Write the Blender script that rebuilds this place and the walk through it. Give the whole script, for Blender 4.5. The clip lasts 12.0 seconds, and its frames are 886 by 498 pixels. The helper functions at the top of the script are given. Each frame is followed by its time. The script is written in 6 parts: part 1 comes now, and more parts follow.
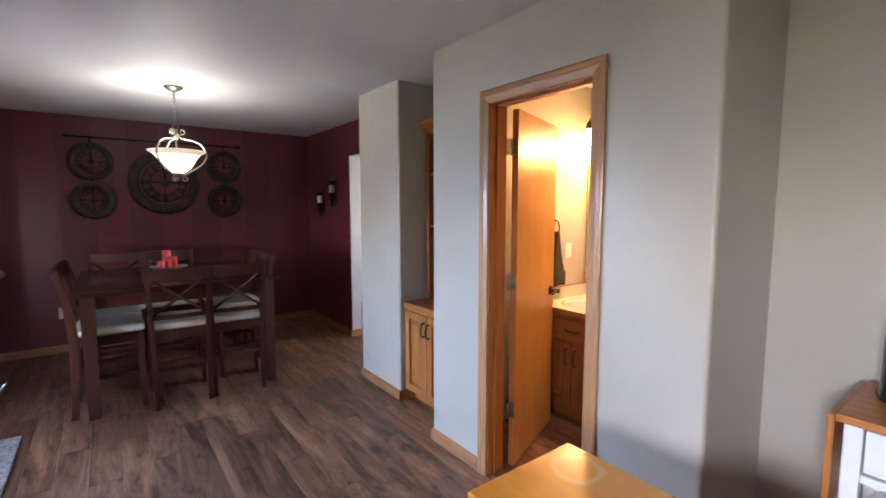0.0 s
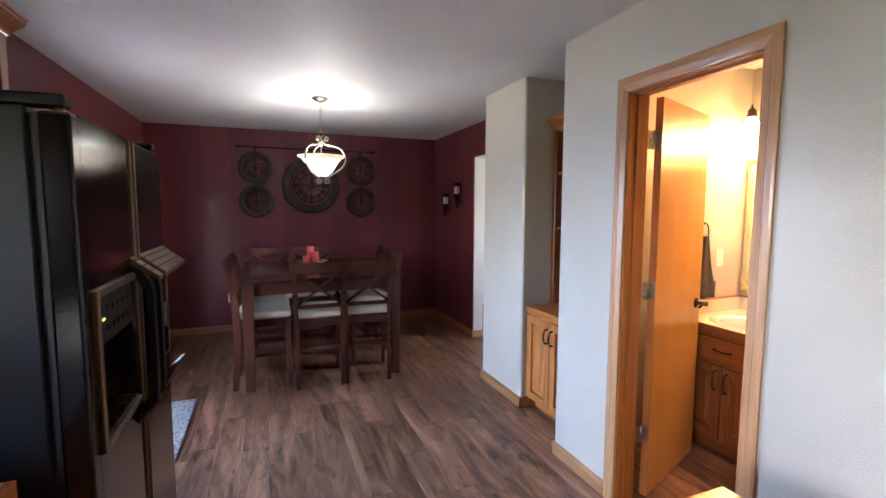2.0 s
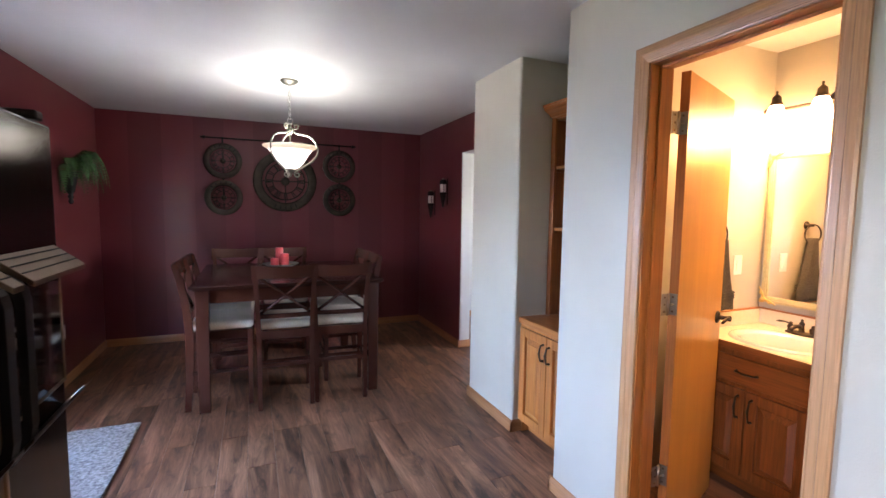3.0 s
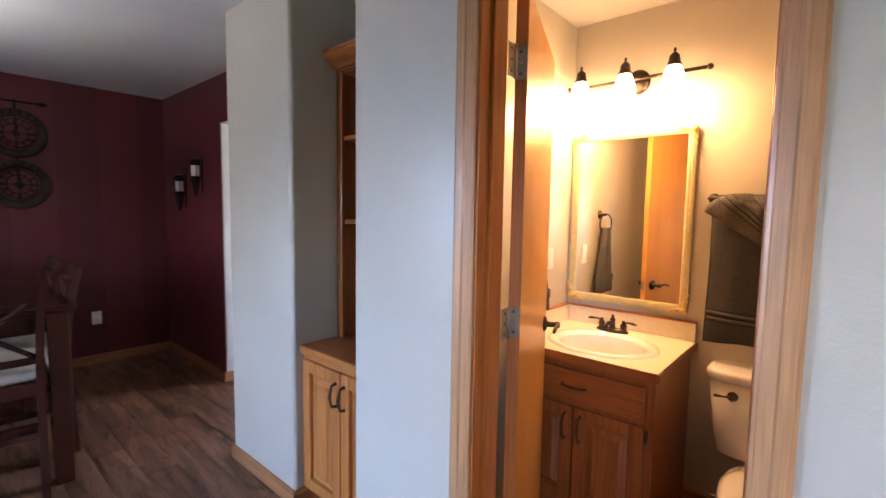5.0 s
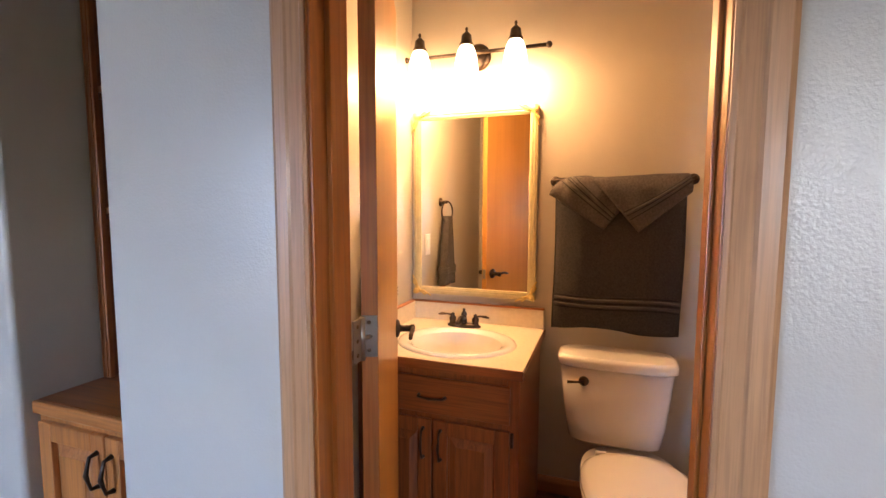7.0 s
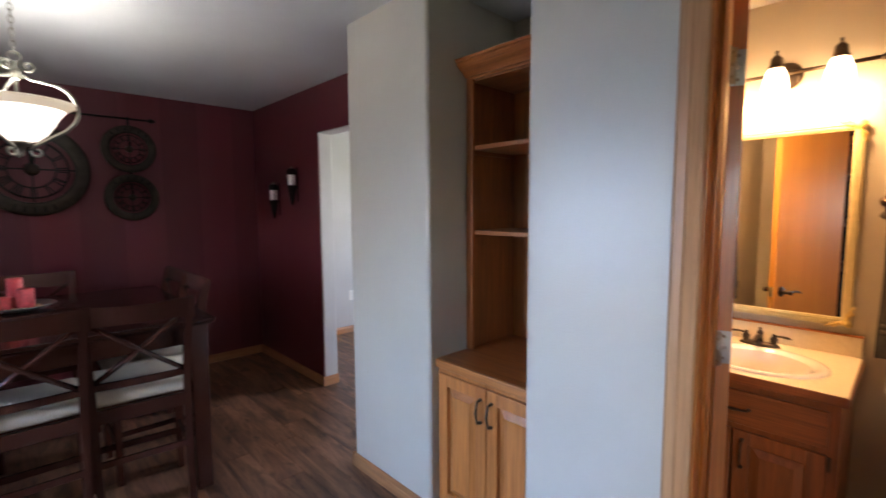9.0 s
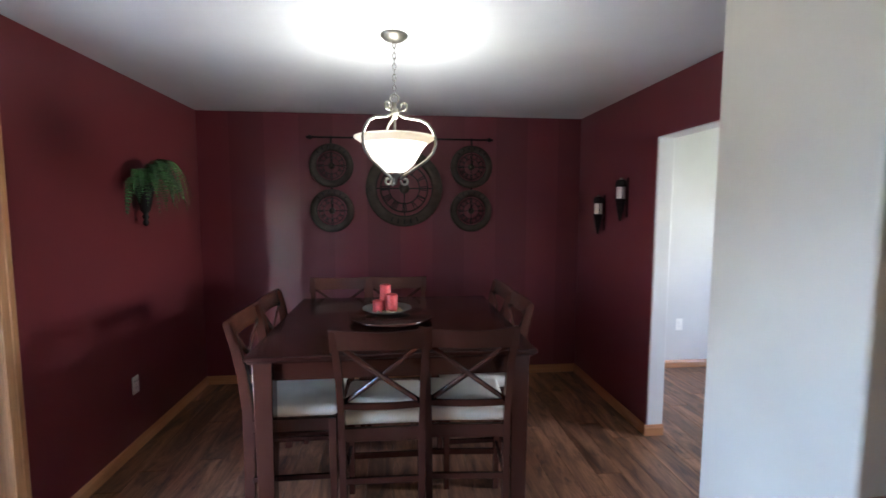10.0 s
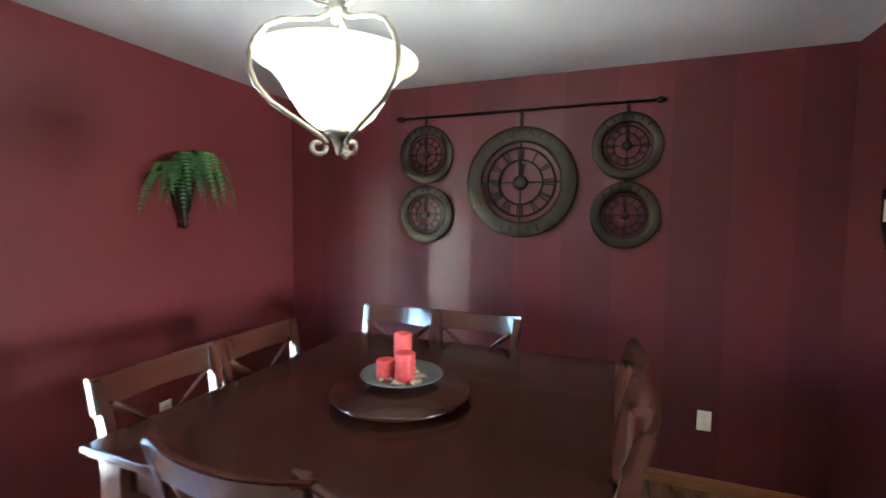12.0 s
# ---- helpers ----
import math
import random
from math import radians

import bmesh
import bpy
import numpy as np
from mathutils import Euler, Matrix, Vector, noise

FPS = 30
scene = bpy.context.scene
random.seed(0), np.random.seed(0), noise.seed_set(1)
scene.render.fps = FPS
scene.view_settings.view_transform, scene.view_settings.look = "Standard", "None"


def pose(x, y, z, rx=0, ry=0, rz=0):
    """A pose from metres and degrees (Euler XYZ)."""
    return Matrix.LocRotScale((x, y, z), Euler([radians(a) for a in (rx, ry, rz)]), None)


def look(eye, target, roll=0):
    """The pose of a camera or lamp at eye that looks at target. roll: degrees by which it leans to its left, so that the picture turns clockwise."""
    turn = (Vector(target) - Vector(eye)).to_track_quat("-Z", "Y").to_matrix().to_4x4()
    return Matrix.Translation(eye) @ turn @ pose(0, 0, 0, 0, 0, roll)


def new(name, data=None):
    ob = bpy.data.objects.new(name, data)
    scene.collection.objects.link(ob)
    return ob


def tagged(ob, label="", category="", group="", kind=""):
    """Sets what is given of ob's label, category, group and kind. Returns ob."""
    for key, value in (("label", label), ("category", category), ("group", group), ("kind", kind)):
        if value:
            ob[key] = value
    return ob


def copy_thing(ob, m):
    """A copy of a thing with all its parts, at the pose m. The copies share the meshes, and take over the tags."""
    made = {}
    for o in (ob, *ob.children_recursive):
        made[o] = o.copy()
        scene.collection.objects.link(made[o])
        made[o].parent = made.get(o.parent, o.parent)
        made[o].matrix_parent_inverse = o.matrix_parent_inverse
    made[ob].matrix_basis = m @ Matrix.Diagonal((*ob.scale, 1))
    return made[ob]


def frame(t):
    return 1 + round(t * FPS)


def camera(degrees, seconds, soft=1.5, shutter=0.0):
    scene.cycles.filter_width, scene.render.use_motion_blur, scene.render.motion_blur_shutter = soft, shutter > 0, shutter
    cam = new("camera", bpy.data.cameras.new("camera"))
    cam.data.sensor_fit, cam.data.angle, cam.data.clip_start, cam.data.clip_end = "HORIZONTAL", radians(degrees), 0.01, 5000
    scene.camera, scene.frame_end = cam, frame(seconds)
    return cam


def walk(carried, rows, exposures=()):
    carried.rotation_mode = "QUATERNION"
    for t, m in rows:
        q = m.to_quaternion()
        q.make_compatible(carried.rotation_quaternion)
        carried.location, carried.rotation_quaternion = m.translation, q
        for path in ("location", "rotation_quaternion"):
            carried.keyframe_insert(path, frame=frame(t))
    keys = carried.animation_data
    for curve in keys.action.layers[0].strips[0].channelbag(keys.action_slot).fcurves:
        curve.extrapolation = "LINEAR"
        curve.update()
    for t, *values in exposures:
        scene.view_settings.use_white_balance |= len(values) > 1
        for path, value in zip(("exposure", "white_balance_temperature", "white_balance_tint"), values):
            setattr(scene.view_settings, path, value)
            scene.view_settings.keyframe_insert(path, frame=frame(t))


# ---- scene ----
cam = camera(89.0, 12.0, shutter=0.2)
PATH = [
    (0, (0.248, 0.224, 1.507), (1.441, 1.818, 1.316), 0.0),
    (0.5, (0.196, 0.23, 1.487), (1.19, 1.956, 1.305), 0.2),
    (1, (0.2, 0.214, 1.487), (1.029, 2.025, 1.303), 0.2),
    (1.5, (0.23, 0.207, 1.502), (0.964, 2.058, 1.32), 0.2),
    (2, (0.276, 0.289, 1.492), (1.0, 2.145, 1.311), 0.2),
    (2.5, (0.327, 0.462, 1.463), (1.059, 2.315, 1.292), 0.4),
    (2.7, (0.374, 0.54, 1.461), (1.115, 2.39, 1.292), 0.6),
    (4.3, (0.765, 1.1, 1.446), (1.983, 2.675, 1.267), 0.9),
    (4.5, (0.811, 1.171, 1.427), (2.121, 2.672, 1.256), 0.9),
    (5, (0.933, 1.279, 1.407), (2.432, 2.592, 1.239), 0.9),
    (5.5, (1.057, 1.387, 1.389), (2.693, 2.525, 1.222), 0.7),
    (6, (1.161, 1.455, 1.374), (2.906, 2.42, 1.217), 0.6),
    (6.5, (1.225, 1.475, 1.361), (3.059, 2.258, 1.203), 0.6),
    (6.7, (1.233, 1.491, 1.353), (3.101, 2.19, 1.198), 0.6),
    (8.3, (0.848, 1.587, 1.384), (2.739, 2.206, 1.187), -0.3),
    (8.5, (0.781, 1.59, 1.387), (2.579, 2.444, 1.196), -0.6),
    (9, (0.671, 1.637, 1.469), (2.048, 3.077, 1.285), -0.3),
    (9.5, (0.652, 1.808, 1.564), (1.425, 3.642, 1.372), 0.1),
    (10, (0.728, 2.056, 1.582), (0.936, 4.037, 1.405), 0.1),
    (10.5, (0.881, 2.345, 1.594), (0.634, 4.321, 1.415), 0.1),
    (11, (1.03, 2.656, 1.56), (0.418, 4.553, 1.388), 0.1),
    (11.5, (1.196, 3.0, 1.569), (0.377, 4.816, 1.395), 0.2),
    (12, (1.393, 3.353, 1.548), (0.669, 5.212, 1.405), 0.5),
]
EXPOSURES = [(0, 5.85, 6500, 22), (2.7, 6.25, 6400, 21), (4.3, 6.05, 6150, 22), (6.5, 5.63, 6200, 25), (8.5, 5.6, 6600, 23), (9.5, 5.76, 6050, 18), (10.2, 6.43, 6000, 15), (11.0, 7.02, 6000, 10), (12, 7.17, 6100, 5)]
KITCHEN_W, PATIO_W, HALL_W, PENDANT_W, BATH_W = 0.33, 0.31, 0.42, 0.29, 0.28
BOWL_E, SHADE_E = 0.05, 0.30
walk(cam, [(t, look(eye, target, roll)) for t, eye, target, roll in PATH],
     exposures=EXPOSURES)

# ---- world, sun, large lights ----
world = bpy.data.worlds.new("world")
scene.world = world
world.use_nodes = True
wn = world.node_tree
sky = wn.nodes.new("ShaderNodeTexSky")
sky.sky_type = "NISHITA"
sky.sun_disc = False
sky.sun_elevation = radians(52)
sky.sun_rotation = radians(20)
bg = wn.nodes["Background"]
bg.inputs["Strength"].default_value = 0.15
wn.links.new(sky.outputs["Color"], bg.inputs["Color"])


def lamp(name, kind, energy, color, m, **extra):
    d = bpy.data.lights.new(name, kind)
    d.energy, d.color = energy, color
    if kind == "AREA":
        d.shape = "RECTANGLE"
        d.size, d.size_y = extra["size"]
        d.spread = radians(extra["spread"]) if "spread" in extra else d.spread
    if kind == "POINT":
        d.shadow_soft_size = extra["size"]
    if kind == "SUN":
        d.angle = extra["size"]
    ob = new(name, d)
    ob.matrix_basis = m
    return ob


lamp("sun", "SUN", 5.0, (1.0, 0.94, 0.86), look((0, 0, 0), (-0.34, -0.94, -1.28)), size=radians(0.5))
# area lamps added in unseen window openings, for daylight in kitchen and next room
lamp("unseen_kitchen_window_lamp", "AREA", KITCHEN_W, (0.88, 0.95, 1.0), look((-1.0, 0.0, 1.58), (1.0, 0.2, 0.5)), size=(0.58, 0.34), spread=84)
# extra blue skylight just inside the patio door, aimed low at the bathroom wall
lamp("patio_door_light", "AREA", PATIO_W, (0.34, 0.60, 1.0), look((-0.985, 3.62, 1.45), (1.88, 2.1, 0.05)), size=(0.6, 0.7), spread=76)
lamp("unseen_hall_window_lamp", "AREA", HALL_W, (1.0, 0.97, 0.93), look((5.97, 3.4, 1.5), (-0.97, 5.2, 1.1)), size=(0.95, 0.9), spread=95)
# bulbs of the fixtures
lamp("pendant_bulb", "POINT", PENDANT_W, (0.95, 1.0, 0.90), pose(0.727, 4.33, 1.915), size=0.05)
for yb in (2.337, 2.112, 1.892):
    lamp("vanity_bulb", "POINT", BATH_W, (1.0, 0.55, 0.20), pose(3.20, yb, 1.945), size=0.03)


# ---- materials ----
def mat(name):
    m = bpy.data.materials.new(name)
    m.use_nodes = True
    nt = m.node_tree
    return m, nt, nt.nodes["Principled BSDF"]


def add(nt, kind, **vals):
    n = nt.nodes.new(kind)
    for k, v in vals.items():
        n.inputs[k.replace("_", " ")].default_value = v
    return n


def ramp(nt, fac, stops):
    r = nt.nodes.new("ShaderNodeValToRGB")
    el = r.color_ramp.elements
    el[0].position, el[0].color = stops[0][0], (*stops[0][1], 1)
    el[1].position, el[1].color = stops[-1][0], (*stops[-1][1], 1)
    for p, c in stops[1:-1]:
        e = el.new(p)
        e.color = (*c, 1)
    nt.links.new(fac, r.inputs["Fac"])
    return r.outputs["Color"]


def coords(nt, scale=(1, 1, 1), rot=(0, 0, 0)):
    tc = nt.nodes.new("ShaderNodeTexCoord")
    mp = nt.nodes.new("ShaderNodeMapping")
    mp.inputs["Scale"].default_value = scale
    mp.inputs["Rotation"].default_value = rot
    nt.links.new(tc.outputs["Object"], mp.inputs["Vector"])
    return mp.outputs["Vector"]


def noise_tex(nt, vec, scale, detail=3.0, rough=0.55, distortion=0.0):
    n = add(nt, "ShaderNodeTexNoise", Scale=scale, Detail=detail, Roughness=rough, Distortion=distortion)
    nt.links.new(vec, n.inputs["Vector"])
    return n.outputs["Fac"]


def bump(nt, b, height, strength, dist):
    bn = add(nt, "ShaderNodeBump", Strength=strength, Distance=dist)
    nt.links.new(height, bn.inputs["Height"])
    nt.links.new(bn.outputs["Normal"], b.inputs["Normal"])


def mixc(nt, fac, a, b, mode="MIX"):
    n = nt.nodes.new("ShaderNodeMix")
    n.data_type, n.blend_type = "RGBA", mode
    if isinstance(fac, float):
        n.inputs[0].default_value = fac
    else:
        nt.links.new(fac, n.inputs[0])
    for sock, v in ((n.inputs[6], a), (n.inputs[7], b)):
        if isinstance(v, tuple):
            sock.default_value = (*v, 1)
        else:
            nt.links.new(v, sock)
    return n.outputs[2]


def plain(name, color, rough=0.5, metal=0.0, var=0.12, scale=14.0, bumps=0.0, bscale=60.0, coat=0.0):
    """A surface with soft mottling at two scales and, if asked, a fine relief."""
    m, nt, b = mat(name)
    v = coords(nt)
    n1 = noise_tex(nt, v, scale, 4.0)
    lo = tuple(c * (1 - var) for c in color)
    hi = tuple(min(1.0, c * (1 + var)) for c in color)
    c1 = ramp(nt, n1, [(0.3, lo), (0.7, hi)])
    nt.links.new(c1, b.inputs["Base Color"])
    n2 = noise_tex(nt, v, scale * 6, 2.0)
    r = add(nt, "ShaderNodeMapRange", To_Min=max(0.02, rough - 0.03), To_Max=min(1.0, rough + 0.03))
    nt.links.new(n2, r.inputs["Value"])
    nt.links.new(r.outputs["Result"], b.inputs["Roughness"])
    b.inputs["Metallic"].default_value = metal
    b.inputs["Coat Weight"].default_value = coat
    if bumps:
        bump(nt, b, noise_tex(nt, v, bscale, 3.0), bumps, 0.01)
    return m


def wall_paint(name, color, rough=0.42, stripes=0.0, peel=0.15):
    """Rolled wall paint over an orange-peel texture; stripes: width of bands with a changing sheen."""
    m, nt, b = mat(name)
    v = coords(nt)
    n1 = noise_tex(nt, v, 1.3, 4.0)
    base = ramp(nt, n1, [(0.3, tuple(c * 0.93 for c in color)), (0.7, tuple(min(1, c * 1.06) for c in color))])
    if stripes:
        sx = nt.nodes.new("ShaderNodeSeparateXYZ")
        nt.links.new(v, sx.inputs[0])
        w = add(nt, "ShaderNodeMath")
        w.operation = "MULTIPLY_ADD"
        w.inputs[1].default_value, w.inputs[2].default_value = 1 / stripes, 19.89
        nt.links.new(sx.outputs["X"], w.inputs[0])
        pp = nt.nodes.new("ShaderNodeMath")
        pp.operation = "PINGPONG"
        pp.inputs[1].default_value = 1.0
        nt.links.new(w.outputs[0], pp.inputs[0])
        st = nt.nodes.new("ShaderNodeMath")
        st.operation = "GREATER_THAN"
        st.inputs[1].default_value = 0.5
        nt.links.new(pp.outputs[0], st.inputs[0])
        base = mixc(nt, st.outputs[0], base, tuple(c * 1.18 for c in color))
        rr = add(nt, "ShaderNodeMapRange", To_Min=rough + 0.18, To_Max=rough - 0.06)
        nt.links.new(st.outputs[0], rr.inputs["Value"])
        nt.links.new(rr.outputs["Result"], b.inputs["Roughness"])
    else:
        b.inputs["Roughness"].default_value = rough
    nt.links.new(base, b.inputs["Base Color"])
    n2 = noise_tex(nt, v, 260.0, 2.0, 0.5)
    n3 = noise_tex(nt, v, 130.0, 2.0, 0.5)
    ad = nt.nodes.new("ShaderNodeMath")
    nt.links.new(n2, ad.inputs[0])
    nt.links.new(n3, ad.inputs[1])
    bump(nt, b, ad.outputs[0], peel, 0.004)
    return m


def wood(name, light, dark, axis="z", rough=0.38, scale=1.0, coat=0.25, pores=0.5, relief=0.1):
    """Sawn wood: long figure along the axis, pores, and a slow change of tone."""
    m, nt, b = mat(name)
    long, cross = 0.55 * scale, 9.0 * scale
    sc = {"x": (long, cross, cross), "y": (cross, long, cross), "z": (cross, cross, long)}[axis]
    v = coords(nt, sc)
    fig = noise_tex(nt, v, 2.2, 5.0, 0.6, 1.2)
    mid = tuple((a + c) / 2 for a, c in zip(light, dark))
    col = ramp(nt, fig, [(0.28, dark), (0.45, mid), (0.72, light)])
    sc2 = tuple(s * (7.0 if s > 1 else 3.0) for s in sc)
    fine = noise_tex(nt, coords(nt, sc2), 2.0, 3.0, 0.6)
    streak = ramp(nt, fine, [(0.38, (1 - pores, 1 - pores, 1 - pores)), (0.55, (1.0, 1.0, 1.0))])
    col = mixc(nt, 0.4, col, streak, "MULTIPLY")
    tone = noise_tex(nt, coords(nt), 1.7, 3.0)
    col = mixc(nt, 0.5, col, ramp(nt, tone, [(0.3, (0.75, 0.75, 0.75)), (0.7, (1.1, 1.1, 1.1))]), "MULTIPLY")
    nt.links.new(col, b.inputs["Base Color"])
    soft = 1.0 if relief else 0.15
    rr = add(nt, "ShaderNodeMapRange", To_Min=rough - 0.06 * soft, To_Max=rough + 0.12 * soft)
    nt.links.new(fine, rr.inputs["Value"])
    nt.links.new(rr.outputs["Result"], b.inputs["Roughness"])
    b.inputs["Coat Weight"].default_value = coat
    b.inputs["Coat Roughness"].default_value = 0.2
    if relief:
        bump(nt, b, fine, relief, 0.003)
    return m


def plank_wood(name, per_island):
    """Dark rustic laminate, its tone changing from plank to plank."""
    m, nt, b = mat(name)
    if per_island:
        rnd = nt.nodes.new("ShaderNodeNewGeometry").outputs["Random Per Island"]
    else:
        rnd = nt.nodes.new("ShaderNodeObjectInfo").outputs["Random"]
    geo = nt.nodes.new("ShaderNodeNewGeometry").outputs["Position"]
    off = nt.nodes.new("ShaderNodeVectorMath")
    off.operation = "MULTIPLY_ADD"
    off.inputs[1].default_value = (1, 1, 1)
    nt.links.new(geo, off.inputs[0])
    comb = nt.nodes.new("ShaderNodeCombineXYZ")
    mul = nt.nodes.new("ShaderNodeMath")
    mul.operation = "MULTIPLY"
    mul.inputs[1].default_value = 37.0
    nt.links.new(rnd, mul.inputs[0])
    nt.links.new(mul.outputs[0], comb.inputs[0])
    nt.links.new(mul.outputs[0], comb.inputs[2])
    nt.links.new(comb.outputs[0], off.inputs[2])

    def grain(scale, *a):
        mp = nt.nodes.new("ShaderNodeMapping")
        mp.inputs["Scale"].default_value = scale
        nt.links.new(off.outputs[0], mp.inputs["Vector"])
        return noise_tex(nt, mp.outputs["Vector"], *a)
    fig = grain((5.5, 0.8, 8.0), 1.6, 8.0, 0.68, 1.2)
    col = ramp(nt, fig, [(0.30, (0.030, 0.012, 0.006)), (0.46, (0.185, 0.084, 0.044)), (0.68, (0.42, 0.215, 0.122))])
    fine = grain((70.0, 3.5, 30.0), 2.0, 3.0, 0.6)
    col = mixc(nt, 0.4, col, ramp(nt, fine, [(0.36, (0.45, 0.42, 0.40)), (0.56, (1.0, 1.0, 1.0))]), "MULTIPLY")
    knots = grain((7.0, 2.4, 3.0), 1.9, 5.0, 0.62, 0.5)
    col = mixc(nt, 0.85, col, ramp(nt, knots, [(0.30, (0.14, 0.12, 0.12)), (0.46, (1.0, 1.0, 1.0))]), "MULTIPLY")
    tone = ramp(nt, rnd, [(0.0, (0.72, 0.70, 0.70)), (1.0, (1.25, 1.22, 1.2))])
    col = mixc(nt, 0.9, col, tone, "MULTIPLY")
    nt.links.new(col, b.inputs["Base Color"])
    rr = add(nt, "ShaderNodeMapRange", To_Min=0.30, To_Max=0.48)
    nt.links.new(fig, rr.inputs["Value"])
    nt.links.new(rr.outputs["Result"], b.inputs["Roughness"])
    bump(nt, b, fine, 0.2, 0.003)
    return m


def glass(name, color=(1, 1, 1), rough=0.0):
    m, nt, b = mat(name)
    b.inputs["Base Color"].default_value = (*color, 1)
    b.inputs["Roughness"].default_value = rough
    b.inputs["Transmission Weight"].default_value = 1.0
    b.inputs["IOR"].default_value = 1.45
    return m


def glowing(name, color, strength, base=(0.9, 0.88, 0.82)):
    m, nt, b = mat(name)
    b.inputs["Base Color"].default_value = (*base, 1)
    b.inputs["Roughness"].default_value = 0.35
    b.inputs["Emission Color"].default_value = (*color, 1)
    b.inputs["Emission Strength"].default_value = strength
    return m


GREIGE = wall_paint("greige_paint", (0.52, 0.475, 0.40), 0.31, 0.0, 0.15)
# finished oak jambs, orange deepened to hold the bathroom lamps' warm light
JAMB = {a: wood("lamp_warmed_oak_" + a, (0.46, 0.155, 0.024), (0.36, 0.105, 0.015), a, relief=0.04) for a in "yz"}
# same weave as TOWEL in a paler tone, for folded corners and hand towel
TERRY = plain("paler_terry", (0.10, 0.086, 0.078), 0.95, 0, 0.3, 130, 0.9, 420)
POLISHED_BLACK = plain("polished_black", (0.006, 0.006, 0.007), 0.05, 0, 0.05, 5)
RED = wall_paint("burgundy_paint", (0.122, 0.021, 0.025), 0.36)
RED_STRIPED = wall_paint("burgundy_striped_paint", (0.115, 0.019, 0.0245), 0.36, 0.295)
OFFWHITE = wall_paint("offwhite_paint", (0.52, 0.515, 0.50))
CEILING = wall_paint("ceiling_paint", (0.64, 0.635, 0.64), 0.6)
OAK = {a: wood("honey_oak_" + a, (0.56, 0.205, 0.048), (0.36, 0.108, 0.021), a) for a in "xyz"}
PINE = {a: wood("pale_oak_" + a, (0.56, 0.285, 0.125), (0.43, 0.20, 0.08), a, scale=1.6, pores=0.45) for a in "xyz"}
BASE_OAK = {a: wood("base_oak_" + a, (0.46, 0.205, 0.082), (0.33, 0.132, 0.05), a, pores=0.4) for a in "xy"}
WARM_OAK = {a: wood("warm_oak_" + a, (0.46, 0.145, 0.032), (0.28, 0.078, 0.015), a) for a in "xyz"}
RED_OAK = {a: wood("red_oak_" + a, (0.31, 0.090, 0.019), (0.165, 0.042, 0.009), a, 0.3, 1.5, 0.25, 0.7) for a in "xyz"}
DOORWOOD = wood("door_veneer", (0.64, 0.315, 0.068), (0.54, 0.25, 0.05), "z", 0.34, 0.35, 0.08, 0.1, 0)
DOORWOOD.node_tree.nodes["Principled BSDF"].inputs["Specular IOR Level"].default_value = 0.35
TABLETOP = wood("orange_oak_top", (0.78, 0.335, 0.05), (0.69, 0.275, 0.038), "y", 0.25, 0.5, 0.6, 0.2, 0)
# x and z copies carry patio light reflected on the chair rails as paler colour
CHERRY = {a: plain("dark_cherry_" + a, (0.031, 0.009, 0.0062) if a == "y" else (0.050, 0.0150, 0.0096), 0.2, 0, 0.14, 3.5, 0, 60, 0.15) for a in "xyz"}
CHERRY["y"].node_tree.nodes["Principled BSDF"].inputs["Specular IOR Level"].default_value = 0.32
FLOORWOOD = plank_wood("dark_laminate", False)
FLOORWOOD_REST = plank_wood("dark_laminate_rest", True)
SUBFLOOR = plain("subfloor", (0.03, 0.02, 0.015), 0.8)
BLACK_GLOSS = plain("black_enamel", (0.006, 0.006, 0.0065), 0.11, 0, 0.05, 20, 0.03, 210)
BLACK_GLOSS.node_tree.nodes["Principled BSDF"].inputs["Specular IOR Level"].default_value = 0.45
BLACK_BODY = plain("black_textured_enamel", (0.007, 0.0075, 0.009), 0.42, 0, 0.1, 30, 0.12, 320)
BLACK_BODY.node_tree.nodes["Principled BSDF"].inputs["Specular IOR Level"].default_value = 0.3
BLACK_PLASTIC = plain("black_plastic", (0.010, 0.010, 0.010), 0.4, 0, 0.05)
BLACK_PLASTIC.node_tree.nodes["Principled BSDF"].inputs["Specular IOR Level"].default_value = 0.25
STEEL_TRIM = plain("worn_trim_metal", (0.22, 0.155, 0.105), 0.34, 0.9, 0.05)
NICKEL = plain("brushed_nickel", (0.25, 0.235, 0.20), 0.38, 0.85)
BRONZE = plain("aged_bronze", (0.075, 0.055, 0.042), 0.35, 0.9, 0.3, 40)
HINGE = plain("hinge_steel", (0.40, 0.37, 0.32), 0.34, 1.0)
IRON = plain("wrought_iron", (0.012, 0.011, 0.011), 0.5, 0.6)
CLOCK = plain("weathered_clock_metal", (0.048, 0.036, 0.026), 0.40, 0.7, 0.35, 9, 0.15, 40)
CLOCK_DARK = plain("dark_clock_metal", (0.014, 0.011, 0.009), 0.5, 0.6, 0.4, 12)
CUSHION = plain("cream_upholstery", (0.66, 0.60, 0.50), 0.85, 0, 0.06, 9, 0.25, 300)
PORCELAIN = plain("white_porcelain", (0.80, 0.78, 0.74), 0.10, 0, 0.02, 4, 0, 60, 0.6)
LAMINATE = plain("cream_laminate", (0.74, 0.66, 0.52), 0.32, 0, 0.05, 60)
STRIPE = plain("dark_woven_stripe", (0.016, 0.014, 0.014), 0.8, 0, 0.1)
GOLD = plain("gilded_frame", (0.60, 0.52, 0.29), 0.45, 0.1, 0.1, 30)
GOLD_CAST = plain("gilded_casting", (0.62, 0.45, 0.15), 0.35, 0.35, 0.25, 60)
